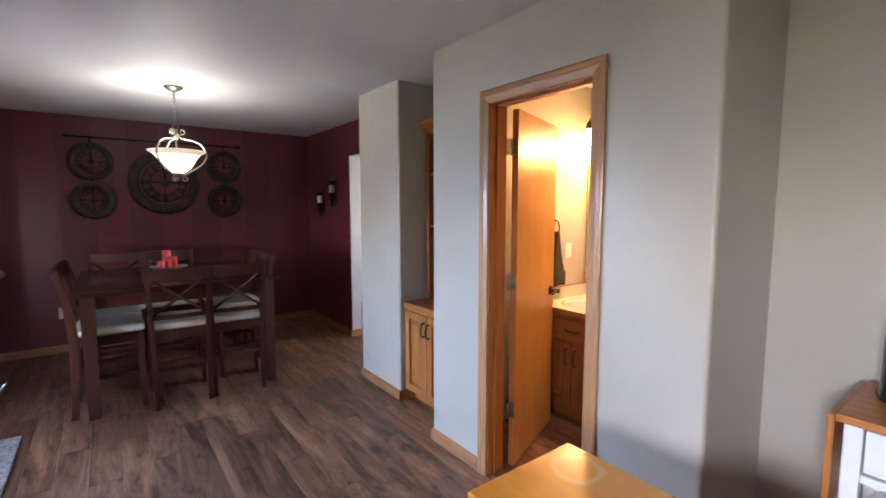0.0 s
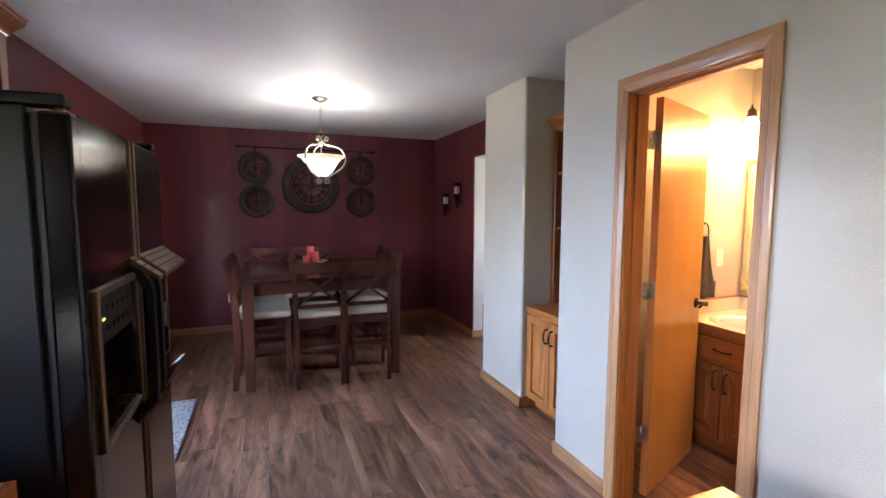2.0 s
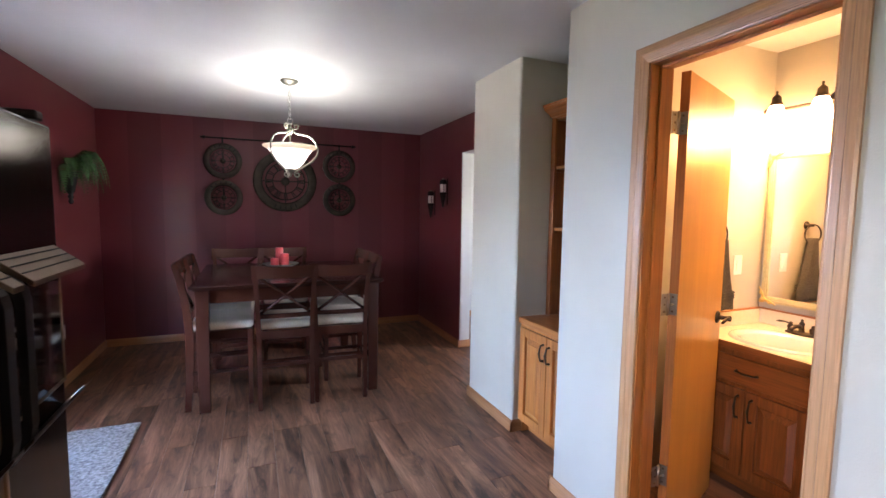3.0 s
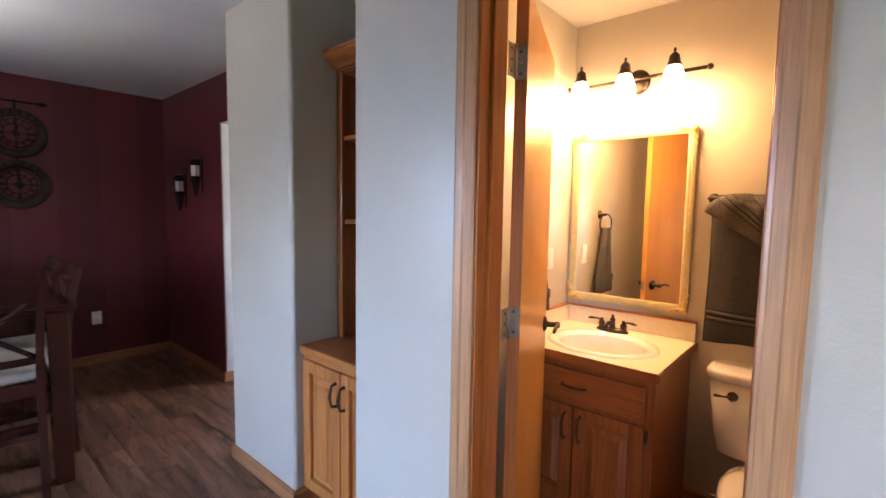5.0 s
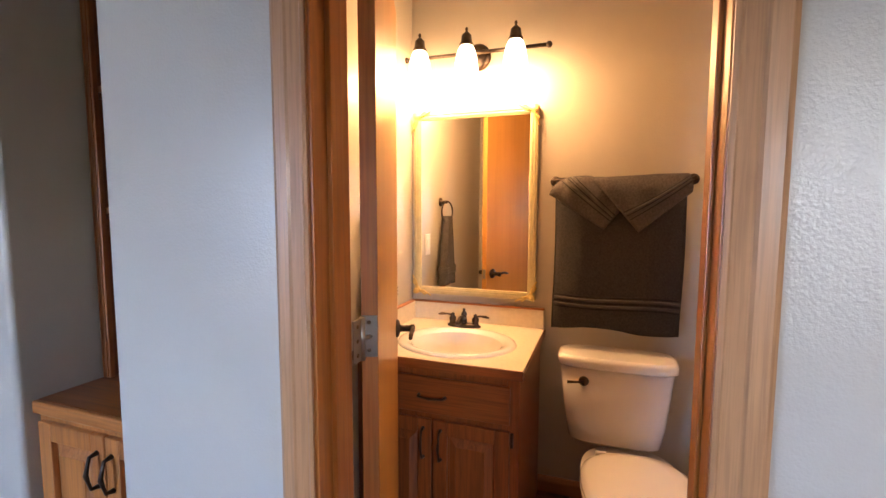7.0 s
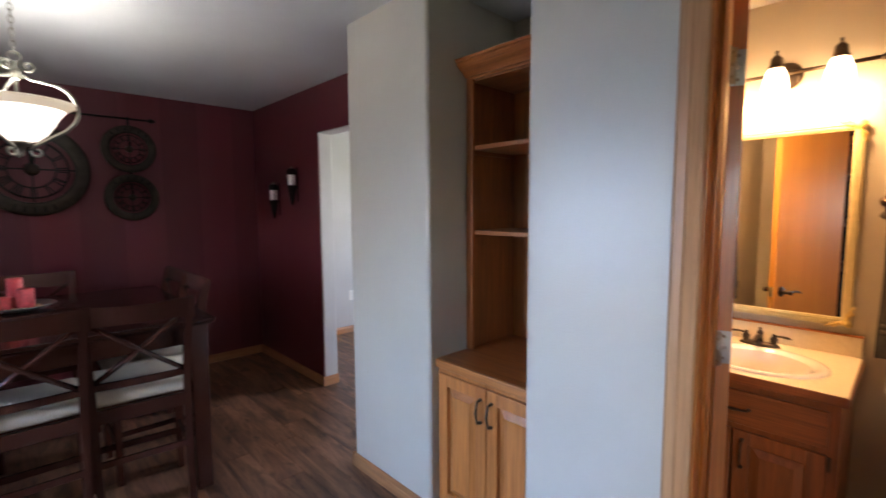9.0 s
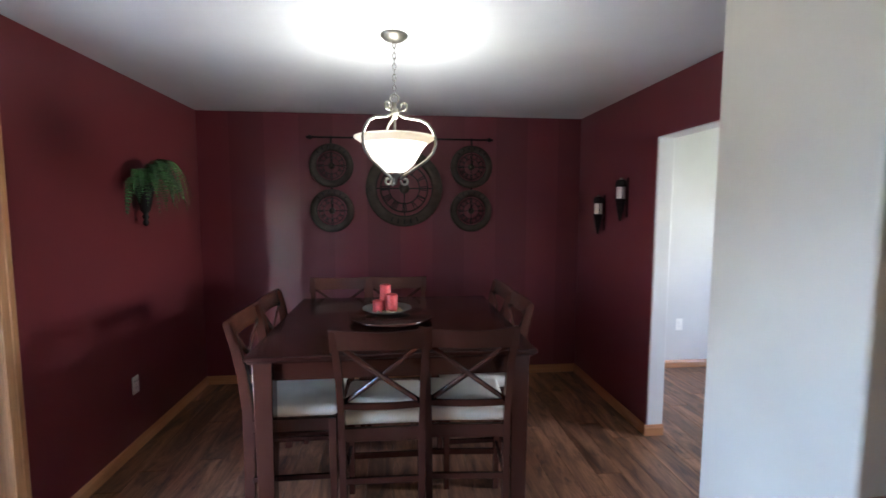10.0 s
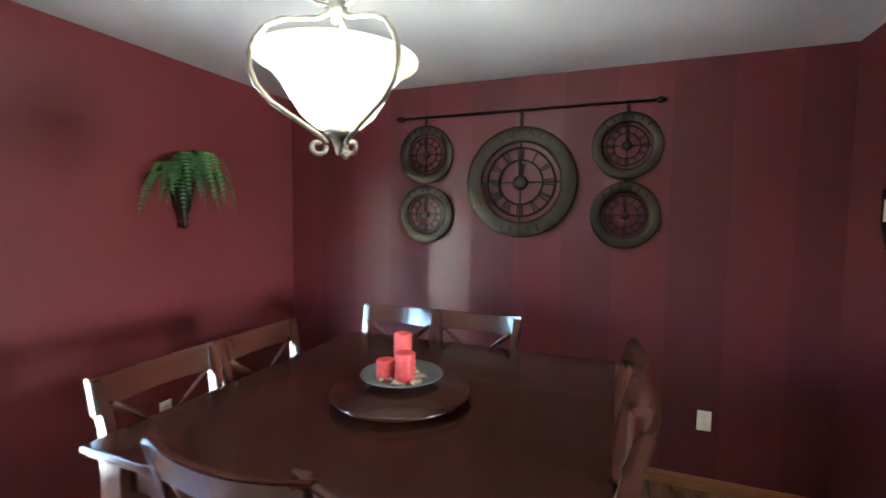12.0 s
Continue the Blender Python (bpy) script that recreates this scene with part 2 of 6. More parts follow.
WHITE_SATIN = plain("satin_white_paint", (0.70, 0.71, 0.72), 0.6, 0, 0.03, 6)
WHITE_SATIN.node_tree.nodes["Principled BSDF"].inputs["Specular IOR Level"].default_value = 0.25
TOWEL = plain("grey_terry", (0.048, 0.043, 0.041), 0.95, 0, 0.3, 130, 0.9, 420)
TOWEL_BAND = plain("towel_band", (0.085, 0.074, 0.066), 0.7, 0, 0.15, 200, 0.3, 600)
WHITE_PAINT = plain("white_enamel", (0.78, 0.78, 0.77), 0.3, 0, 0.03, 6)
WHITE_PLASTIC = plain("white_plastic", (0.80, 0.78, 0.73), 0.35, 0, 0.03, 20)
DARK_SLOT = plain("dark_slot", (0.02, 0.02, 0.02), 0.6)
FERN = [plain("fern_leaf_" + k, c, 0.5, 0, 0.35, 30) for k, c in
        (("dark", (0.022, 0.07, 0.022)), ("mid", (0.048, 0.135, 0.04)), ("light", (0.10, 0.22, 0.065)))]
RUG = plain("woven_rug", (0.30, 0.285, 0.27), 0.95, 0, 0.6, 55, 1.0, 130)
CANDLE = plain("red_candle_wax", (0.52, 0.05, 0.05), 0.45, 0, 0.25, 50, 0.3, 90)
CANDLE_WHITE = plain("white_candle_wax", (0.72, 0.70, 0.66), 0.5, 0, 0.06, 30)
PEWTER = plain("green_grey_plate_glaze", (0.10, 0.115, 0.11), 0.35, 0, 0.25, 18)
STONES = plain("pale_pebbles", (0.50, 0.40, 0.26), 0.6, 0, 0.35, 60)
DECK = plain("weathered_deck_paint", (0.20, 0.20, 0.20), 0.7, 0, 0.18, 5, 0.3, 50)
GREY_PANEL = plain("grey_painted_panel", (0.011, 0.013, 0.017), 0.6)
LAWN = plain("pale_lawn", (0.10, 0.13, 0.06), 0.9, 0, 0.4, 3, 0.5, 20)
CLEAR = glass("clear_glass")
MIRROR, _nt, _b = mat("silvered_mirror")
_b.inputs["Base Color"].default_value = (0.86, 0.87, 0.86, 1)
_b.inputs["Metallic"].default_value = 1.0
_b.inputs["Roughness"].default_value = 0.015
BOWL_RIM = glowing("amber_bowl_rim", (1.0, 0.74, 0.36), BOWL_E * 0.14)
BOWL = glowing("alabaster_bowl", (1.0, 0.90, 0.70), BOWL_E)
SHADE = glowing("frosted_shade", (1.0, 0.68, 0.33), SHADE_E)
LED = glowing("green_led", (0.35, 1.0, 0.1), 0.03)


# ---- mesh helpers ----
def box(bm, x0, x1, y0, y1, z0, z1, bev=0.0, seg=2):
    """An axis-aligned block, its edges rounded by bev."""
    b2 = bmesh.new()
    v = [b2.verts.new((x, y, z)) for x in (x0, x1) for y in (y0, y1) for z in (z0, z1)]
    for f in ((0, 1, 3, 2), (4, 6, 7, 5), (0, 4, 5, 1), (2, 3, 7, 6), (0, 2, 6, 4), (1, 5, 7, 3)):
        b2.faces.new([v[i] for i in f])
    if bev:
        bmesh.ops.bevel(b2, geom=b2.edges[:], offset=bev, segments=seg, affect="EDGES", profile=0.5)
    merge(bm, b2)
    return bm


def merge(bm, other, m=None):
    if m is not None:
        bmesh.ops.transform(other, matrix=m, verts=other.verts[:])
    idx = {v: bm.verts.new(v.co) for v in other.verts}
    for f in other.faces:
        try:
            bm.faces.new([idx[v] for v in f.verts]).smooth = f.smooth
        except ValueError:
            pass
    other.free()


def blk(x0, x1, y0, y1, z0, z1, bev=0.0, seg=2):
    return box(bmesh.new(), x0, x1, y0, y1, z0, z1, bev, seg)


def lathe(profile, seg=24, m=None):
    """A turned body from (radius, z) pairs, round the z axis."""
    bm = bmesh.new()
    rings = []
    for r, z in profile:
        if r < 1e-5:
            rings.append([bm.verts.new((0, 0, z))])
        else:
            rings.append([bm.verts.new((r * math.cos(2 * math.pi * i / seg), r * math.sin(2 * math.pi * i / seg), z)) for i in range(seg)])
    for a, b in zip(rings, rings[1:]):
        for i in range(seg):
            j = (i + 1) % seg
            if len(a) == 1 and len(b) > 1:
                f = bm.faces.new((a[0], b[j], b[i]))
            elif len(b) == 1 and len(a) > 1:
                f = bm.faces.new((a[i], a[j], b[0]))
            elif len(a) > 1:
                f = bm.faces.new((a[i], a[j], b[j], b[i]))
            else:
                continue
            f.smooth = True
    bmesh.ops.recalc_face_normals(bm, faces=bm.faces[:])
    if m is not None:
        bmesh.ops.transform(bm, matrix=m, verts=bm.verts[:])
    return bm


def tube(points, r, seg=8, closed=False, flat=1.0):
    """A bar swept along points; r: a radius or one for each point."""
    bm = bmesh.new()
    pts = [Vector(p) for p in points]
    rs = r if isinstance(r, (list, tuple)) else [r] * len(pts)
    rings = []
    n = len(pts)
    up = None
    for i, p in enumerate(pts):
        a = pts[(i - 1) % n] if (closed or i > 0) else p
        b = pts[(i + 1) % n] if (closed or i < n - 1) else p
        d = (b - a).normalized()
        if up is None:
            up = d.orthogonal().normalized()
        up = (up - d * up.dot(d)).normalized()
        side = d.cross(up)
        rings.append([bm.verts.new(p + rs[i] * (math.cos(2 * math.pi * k / seg) * up + flat * math.sin(2 * math.pi * k / seg) * side)) for k in range(seg)])
    pairs = list(zip(rings, rings[1:])) + ([(rings[-1], rings[0])] if closed else [])
    for a, b in pairs:
        for k in range(seg):
            bm.faces.new((a[k], a[(k + 1) % seg], b[(k + 1) % seg], b[k])).smooth = True
    if not closed:
        bm.faces.new(rings[0][::-1])
        bm.faces.new(rings[-1])
    bmesh.ops.recalc_face_normals(bm, faces=bm.faces[:])
    return bm


def prism(outline, d0, d1, axis="y", bev=0.0):
    """A flat outline of (u, v) pairs given thickness along an axis: u, v are the two other axes in order."""
    bm = bmesh.new()

    def at(u, v, d):
        return {"x": (d, u, v), "y": (u, d, v), "z": (u, v, d)}[axis]
    a = [bm.verts.new(at(u, v, d0)) for u, v in outline]
    b = [bm.verts.new(at(u, v, d1)) for u, v in outline]
    bm.faces.new(a)
    bm.faces.new(b[::-1])
    for i in range(len(a)):
        j = (i + 1) % len(a)
        bm.faces.new((a[j], a[i], b[i], b[j]))
    bmesh.ops.recalc_face_normals(bm, faces=bm.faces[:])
    if bev:
        bmesh.ops.bevel(bm, geom=bm.edges[:], offset=bev, segments=2, affect="EDGES", profile=0.5)
    return bm


def beam(a, b, w, t, up=(0, 0, 1), bev=0.003):
    """A straight bar of width w (across up) and thickness t from a to b."""
    a, b = Vector(a), Vector(b)
    d = b - a
    x = d.normalized()
    y = Vector(up).cross(x).normalized()
    z = x.cross(y)
    bm = blk(0, d.length, -w / 2, w / 2, -t / 2, t / 2, bev)
    m = Matrix((x, y, z)).transposed().to_4x4()
    m.translation = a
    bmesh.ops.transform(bm, matrix=m, verts=bm.verts[:])
    return bm


def torus(R, r, m=None, seg=28, rs=8, flat=1.0):
    bm = tube([(R * math.cos(2 * math.pi * i / seg), R * math.sin(2 * math.pi * i / seg), 0) for i in range(seg)], r, rs, True, flat)
    if m is not None:
        bmesh.ops.transform(bm, matrix=m, verts=bm.verts[:])
    return bm


def moved(bm, m):
    bmesh.ops.transform(bm, matrix=m, verts=bm.verts[:])
    return bm


def join(*bms):
    out = bmesh.new()
    for b in bms:
        merge(out, b)
    return out


def part(name, bm, material, parent=None, label="", smooth=False):
    me = bpy.data.meshes.new(name)
    if smooth:
        for f in bm.faces:
            f.smooth = True
    bm.to_mesh(me)
    bm.free()
    me.materials.append(material)
    ob = new(name, me)
    if parent is not None:
        ob.parent = parent
    return tagged(ob, label=label)


def thing(name, m, label, category, group=""):
    ob = new(name)
    ob.empty_display_size = 0.1
    ob.matrix_basis = m
    return tagged(ob, label, category, group)


def setting(name, bm, material, label, category):
    return tagged(part(name, bm, material), label, category, kind="structure")


def arc(cx, cy, r, a0, a1, n):
    return [(cx + r * math.cos(radians(a0 + (a1 - a0) * i / n)), cy + r * math.sin(radians(a0 + (a1 - a0) * i / n))) for i in range(n + 1)]


def raised_panel(x0, x1, z0, z1, y, depth=0.018, stile=0.055):
    """A raised-panel door lying in the x-z plane, its face towards -y at y."""
    bm = bmesh.new()
    box(bm, x0, x0 + stile, y, y + depth, z0, z1, 0.003)
    box(bm, x1 - stile, x1, y, y + depth, z0, z1, 0.003)
    box(bm, x0 + stile, x1 - stile, y, y + depth, z0, z0 + stile, 0.003)
    box(bm, x0 + stile, x1 - stile, y, y + depth, z1 - stile, z1, 0.003)
    a0, a1, b0, b1 = x0 + stile - 0.002, x1 - stile + 0.002, z0 + stile - 0.002, z1 - stile + 0.002
    r = min(0.036, (a1 - a0) * 0.22)
    rings = []
    for inset, deep in ((0.0, 0.0172), (0.008, 0.0172), (0.010, 0.0145), (r, 0.003), (r + 0.002, 0.0005)):
        rings.append([bm.verts.new((a, y + deep, b)) for a, b in ((a0 + inset, b0 + inset), (a1 - inset, b0 + inset), (a1 - inset, b1 - inset), (a0 + inset, b1 - inset))])
    for o, i in zip(rings, rings[1:]):
        for k in range(4):
            bm.faces.new((o[k], o[(k + 1) % 4], i[(k + 1) % 4], i[k]))
    bm.faces.new(rings[-1])
    bmesh.ops.recalc_face_normals(bm, faces=bm.faces[:])
    return bm


def pull(length, m, r=0.005, stand=0.026, bow=0.006):
    """A bowed cabinet pull along z, standing off towards -y."""
    pts = [(0, 0, -length / 2), (0, -stand * 0.8, -length / 2 + 0.004), (0, -stand, -length / 4), (0, -stand - bow, 0),
           (0, -stand, length / 4), (0, -stand * 0.8, length / 2 - 0.004), (0, 0, length / 2)]
    bm = tube(pts, [r * 1.5, r, r * 0.9, r * 1.3, r * 0.9, r, r * 1.5], 8)
    return moved(bm, m)


# ---- structure ----
H = 2.42
west = bmesh.new()
box(west, -1.09, -0.97, 0.3, 3.205, 0, H)
box(west, -1.09, -0.97, -2.42, -0.3, 0, H)
# sill and head of an unseen window hole, added for kitchen daylight
box(west, -1.09, -0.97, -0.3, 0.3, 0, 1.25)
box(west, -1.09, -0.97, -0.3, 0.3, 1.75, H)
box(west, -1.09, -0.97, 4.167, 6.32, 0, H)
box(west, -1.09, -0.97, 3.205, 4.167, 2.02, H)
setting("wall_west", west, RED, "burgundy painted wall with a patio door", "wall")
setting("wall_north", blk(-0.97, 2.52, 6.2, 6.32, 0, H), RED_STRIPED, "burgundy wall with tone-on-tone painted stripes", "wall")
setting("wall_north_hall", blk(2.52, 6.0, 6.2, 6.32, 0, H), OFFWHITE, "off-white wall of the next room", "wall")
east = bmesh.new()
box(east, 2.466, 2.585, 4.93, 6.2, 0, H, 0.008)
box(east, 2.466, 2.585, 3.77, 4.93, 2.055, H)
setting("wall_east", east, OFFWHITE, "off-white wall with a cased-free opening", "wall")
skin = bmesh.new()
box(skin, 2.46, 2.466, 4.936, 6.2, 0, H)
box(skin, 2.46, 2.466, 3.77, 4.936, 2.061, H)
setting("wall_east_paint", skin, RED, "burgundy paint of the dining side", "wall")
def rounded_plan(x0, x1, y0, y1, corners, r=0.018):
    """A wall block with the named plan corners (sx, sy) rounded."""
    pts = []
    for sx, sy, a in ((1, 0, 270), (1, 1, 0), (0, 1, 90), (0, 0, 180)):
        cx, cy = (x1 if sx else x0), (y1 if sy else y0)
        if (sx, sy) in corners:
            pts += arc(cx - r if sx else cx + r, cy - r if sy else cy + r, r, a, a + 90, 6)
        else:
            pts.append((cx, cy))
    return prism(pts, 0, H, "z")


setting("wall_pillar", rounded_plan(2.01, 2.62, 3.13, 3.77, {(0, 0), (0, 1)}), GREIGE, "greige wall stub with rounded corners", "wall")
setting("wall_door_side", join(rounded_plan(1.875, 1.99, 2.0, 2.505, {(0, 1)}), blk(1.875, 1.99, 1.362, 2.0, 2.045, H),
                               rounded_plan(1.875, 1.99, 0.88, 1.362, {(0, 0)})), GREIGE, "greige wall with the bathroom doorway", "wall")
setting("wall_bathroom_south", blk(1.99, 3.46, 0.88, 1.0, 0, H), GREIGE, "greige wall between kitchen and bathroom", "wall")
setting("wall_kitchen_east", blk(2.41, 2.53, -2.42, 0.88, 0, H), GREIGE, "greige kitchen wall behind the cart", "wall")
setting("wall_niche_side", blk(1.99, 3.46, 2.43, 2.503, 0, H), GREIGE, "greige wall between niche and bathroom", "wall")
setting("wall_niche_back", blk(2.62, 2.74, 2.503, 3.77, 0, H), GREIGE, "greige back wall of the niche", "wall")
setting("wall_bathroom_east", blk(3.34, 3.46, 1.0, 2.43, 0, H), GREIGE, "greige bathroom wall behind the vanity", "wall")
setting("wall_south", blk(-0.97, 2.41, -2.42, -2.3, 0, H), GREIGE, "greige kitchen wall", "wall")
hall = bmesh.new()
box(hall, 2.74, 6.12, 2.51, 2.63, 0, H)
# unseen east wall, with a window hole added so daylight reaches the dining room
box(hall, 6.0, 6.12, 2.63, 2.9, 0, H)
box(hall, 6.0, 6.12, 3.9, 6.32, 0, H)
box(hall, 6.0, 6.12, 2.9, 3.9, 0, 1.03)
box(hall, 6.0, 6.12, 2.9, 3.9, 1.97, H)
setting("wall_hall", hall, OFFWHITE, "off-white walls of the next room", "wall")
setting("ceiling", blk(-1.09, 6.12, -2.42, 6.32, H, H + 0.12), CEILING, "flat white painted ceiling", "ceiling")
floor = setting("floor", join(blk(-1.09, 2.53, -2.42, 6.32, -0.15, -0.012), blk(2.53, 3.46, 0.88, 6.32, -0.15, -0.012), blk(3.46, 6.12, 2.51, 6.32, -0.15, -0.012)), SUBFLOOR, "dark rustic wood plank floor", "floor")

# baseboards: oak, with a rounded top
def base_profile(a, b, normal, z1=0.078, t=0.013):
    """A baseboard along the foot of a wall from a to b (x, y), standing out along normal."""
    ax, ay = a
    bx, by = b
    nx, ny = normal
    bm = bmesh.new()
    prof = [(0.001, 0.001), (t, 0.001), (t, z1 - 0.022), (t * 0.7, z1 - 0.012), (t * 0.55, z1 - 0.004), (0.001, z1)]
    r0 = [bm.verts.new((ax + nx * d, ay + ny * d, z)) for d, z in prof]
    r1 = [bm.verts.new((bx + nx * d, by + ny * d, z)) for d, z in prof]
    n = len(prof)
    for i in range(n):
        bm.faces.new((r0[i], r0[(i + 1) % n], r1[(i + 1) % n], r1[i]))
    bm.faces.new(r0)
    bm.faces.new(r1[::-1])
    bmesh.ops.recalc_face_normals(bm, faces=bm.faces[:])
    return bm


for a, b, nrm, ax in (((-0.97, 6.2), (2.46, 6.2), (0, -1), "x"), ((-0.97, 4.226), (-0.97, 6.187), (1, 0), "y"),
                      ((-0.97, 2.52), (-0.97, 3.13), (1, 0), "y"),
                      ((2.46, 4.93), (2.46, 6.187), (-1, 0), "y"), ((2.447, 4.93), (2.585, 4.93), (0, -1), "x"),
                      ((2.01, 3.117), (2.01, 3.783), (-1, 0), "y"), ((1.997, 3.77), (2.62, 3.77), (0, 1), "x"),
                      ((1.997, 3.13), (2.12, 3.13), (0, -1), "x"),
                      ((1.875, 2.064), (1.875, 2.518), (-1, 0), "y"), ((1.862, 2.505), (2.06, 2.505), (0, 1), "x"),
                      ((1.875, 0.867), (1.875, 1.303), (-1, 0), "y"), ((1.862, 0.88), (2.41, 0.88), (0, -1), "x"),
                      ((2.41, -2.3), (2.41, 0.867), (-1, 0), "y"), ((2.585, 6.2), (6.0, 6.2), (0, -1), "x"),
                      ((3.34, 1.0), (3.34, 1.80), (-1, 0), "y"), ((2.0, 1.0), (3.34, 1.0), (0, 1), "x")):
    setting("baseboard", base_profile(a, b, nrm), BASE_OAK[ax], "honey oak baseboard with an eased top", "baseboard")


# door casings: a stepped moulding
def casing(y0, y1, ztop, x, out, w, material, thick=0.017):
    """Two legs and a head round an opening from y0 to y1, standing out from the wall plane x along out (+1 or -1)."""
    legs = []
    for ya, yb, inner in ((y0 - w, y0, 1), (y1, y1 + w, -1)):
        prof = [(0, 0.003), (0, thick * 0.75), (w * 0.12, thick), (w * 0.45, thick), (w * 0.52, thick * 0.8), (w * 0.86, thick * 0.55), (w * 0.9, thick * 0.62), (w, thick * 0.5), (w, 0.003)]
        bm = bmesh.new()
        rows = []
        for far in (0, 1):
            ring = []
            for s, d in prof:
                yy = (ya + s) if inner > 0 else (yb - s)
                zt = 0.002 if not far else ztop + w - s
                ring.append(bm.verts.new((x + out * d, yy, zt)))
            rows.append(ring)
        n = len(prof)
        for i in range(n):
            bm.faces.new((rows[0][i], rows[0][(i + 1) % n], rows[1][(i + 1) % n], rows[1][i]))
        bm.faces.new(rows[0])
        bm.faces.new(rows[1][::-1])
        bmesh.ops.recalc_face_normals(bm, faces=bm.faces[:])
        legs.append(bm)
    bm = bmesh.new()
    rows = []
    for far in (0, 1):
        ring = []
        for s, d in prof:
            yy = y0 - w + s if not far else y1 + w - s
            ring.append(bm.verts.new((x + out * d, yy, ztop + w - s)))
        rows.append(ring)
    for i in range(n):
        bm.faces.new((rows[0][i], rows[0][(i + 1) % n], rows[1][(i + 1) % n], rows[1][i]))
    bm.faces.new(rows[0])
    bm.faces.new(rows[1][::-1])
    bmesh.ops.recalc_face_normals(bm, faces=bm.faces[:])
    for leg in legs:
        setting("trim", leg, material["z"], "oak door casing leg with stepped moulding", "door casing")
    setting("trim", bm, material["y"], "oak door casing head with mitred corners", "door casing")


casing(1.372, 1.992, 2.037, 1.875, -1, 0.065, PINE)
casing(1.372, 1.992, 2.037, 1.99, 1, 0.065, PINE)
casing(3.21, 4.15, 2.012, -0.97, 1, 0.073, PINE)
# jamb of the bathroom door with its stop
setting("door_jamb", join(blk(1.873, 1.992, 1.985, 1.999, 0.002, 2.044, 0.002), blk(1.915, 1.952, 1.974, 1.985, 0.002, 2.02, 0.002)), JAMB["z"], "honey oak door jamb with hinges", "door jamb")
setting("door_jamb", join(blk(1.873, 1.992, 1.3625, 1.374, 0.002, 2.044, 0.002), blk(1.915, 1.952, 1.374, 1.381, 0.002, 2.02, 0.002)), JAMB["z"], "honey oak door jamb with strike plate", "door jamb")
setting("door_jamb", join(blk(1.873, 1.992, 1.374, 1.985, 2.03, 2.044, 0.002), blk(1.915, 1.952, 1.381, 1.974, 2.019, 2.03, 0.002)), JAMB["y"], "honey oak head jamb", "door jamb")
# jamb of the patio door
setting("door_jamb", blk(-1.10, -0.968, 4.148, 4.166, 0.002, 2.019, 0.002), PINE["z"], "pale oak patio door jamb", "door jamb")
setting("door_jamb", blk(-1.10, -0.968, 3.206, 3.225, 0.002, 2.019, 0.002), PINE["z"], "pale oak patio door jamb", "door jamb")
setting("door_jamb", blk(-1.10, -0.968, 3.225, 4.148, 2.002, 2.019, 0.002), PINE["y"], "pale oak patio door head jamb", "door jamb")

# ---- bathroom door ----
def hinge(parent, x, y, z, turn):
    """A butt hinge: knuckle, leaf on the jamb, leaf on the door edge, screws."""
    h = part("hinge", tube([(x, y, z - 0.045), (x, y, z + 0.045)], 0.0065, 10), HINGE, parent, "worn steel hinge")
    leaf = blk(-0.036, 0.0, -0.0012, 0.0012, -0.045, 0.045, 0.0008, 1)
    part("leaf", moved(leaf, pose(x, y, z)), HINGE, h)
    leaf = blk(0.0, 0.0015, 0.0, 0.036, -0.045, 0.045, 0.0006, 1)
    part("leaf", moved(leaf, pose(2.0523, 1.9588, z, 0, 0, turn)), HINGE, h)
    part("knuckle_arm", tube([(x, y, z), (2.054, 1.972, z)], 0.005, 8), HINGE, h)
    for dz in (-0.03, 0.0, 0.03):
        part("screw", moved(lathe([(0.0045, 0), (0.004, 0.0015), (0, 0.002)], 10), pose(x - 0.02, y - 0.0012, z + dz, 90)), STEEL_TRIM, h)
        m = pose(2.0523, 1.9588, z + dz, 0, 0, turn) @ pose(0, 0.018, 0, 0, -90)
        part("screw", moved(lathe([(0.0045, 0), (0.004, 0.0015), (0, 0.002)], 10), m), STEEL_TRIM, h)


def lever(parent, m):
    """A lever handle with a round rose, standing off towards -y."""
    h = part("door_handle", moved(lathe([(0.0, 0.0), (0.031, 0.0), (0.031, 0.006), (0.024, 0.011), (0.012, 0.014), (0.011, 0.045), (0.014, 0.05), (0.014, 0.062), (0.0, 0.066)], 24), m @ pose(0, 0, 0, 90)), BRONZE, parent, "aged bronze lever handle")
    part("lever_arm", moved(tube([(0, -0.055, 0), (-0.02, -0.058, 0.004), (-0.05, -0.056, 0.006), (-0.08, -0.053, 0.0), (-0.105, -0.052, -0.006)], [0.009, 0.008, 0.0075, 0.008, 0.006], 10), m), BRONZE, h)


DOOR_TURN = 21.6
door = thing("door_1", pose(2.052, 1.958, 0, 0, 0, DOOR_TURN), "honey oak veneer flush door standing open", "door")
tagged(door, kind="structure")
part("leaf", blk(0.006, 0.66, 0.0, 0.035, 0.012, 2.025, 0.0015), DOORWOOD, door, "flush oak veneer door leaf")
part("edge_band", blk(0.003, 0.006, 0.0, 0.035, 0.012, 2.025, 0.0008), OAK["z"], door, "reddish brown door edge")
lever(door, pose(0.595, 0.0, 0.945))
lever(door, pose(0.595, 0.035, 0.945) @ Matrix.Scale(-1, 4, (0, 1, 0)))
part("latch_plate", blk(0.659, 0.6615, 0.006, 0.029, 0.915, 0.975, 0.0006, 1), HINGE, door)
frame_hinges = thing("door_hinges", pose(0, 0, 0), "set of three steel butt hinges on the jamb", "hinge")
tagged(frame_hinges, kind="structure")
for z in (1.822, 1.087, 0.345):
    hinge(frame_hinges, 2.024, 1.980, z, DOOR_TURN)
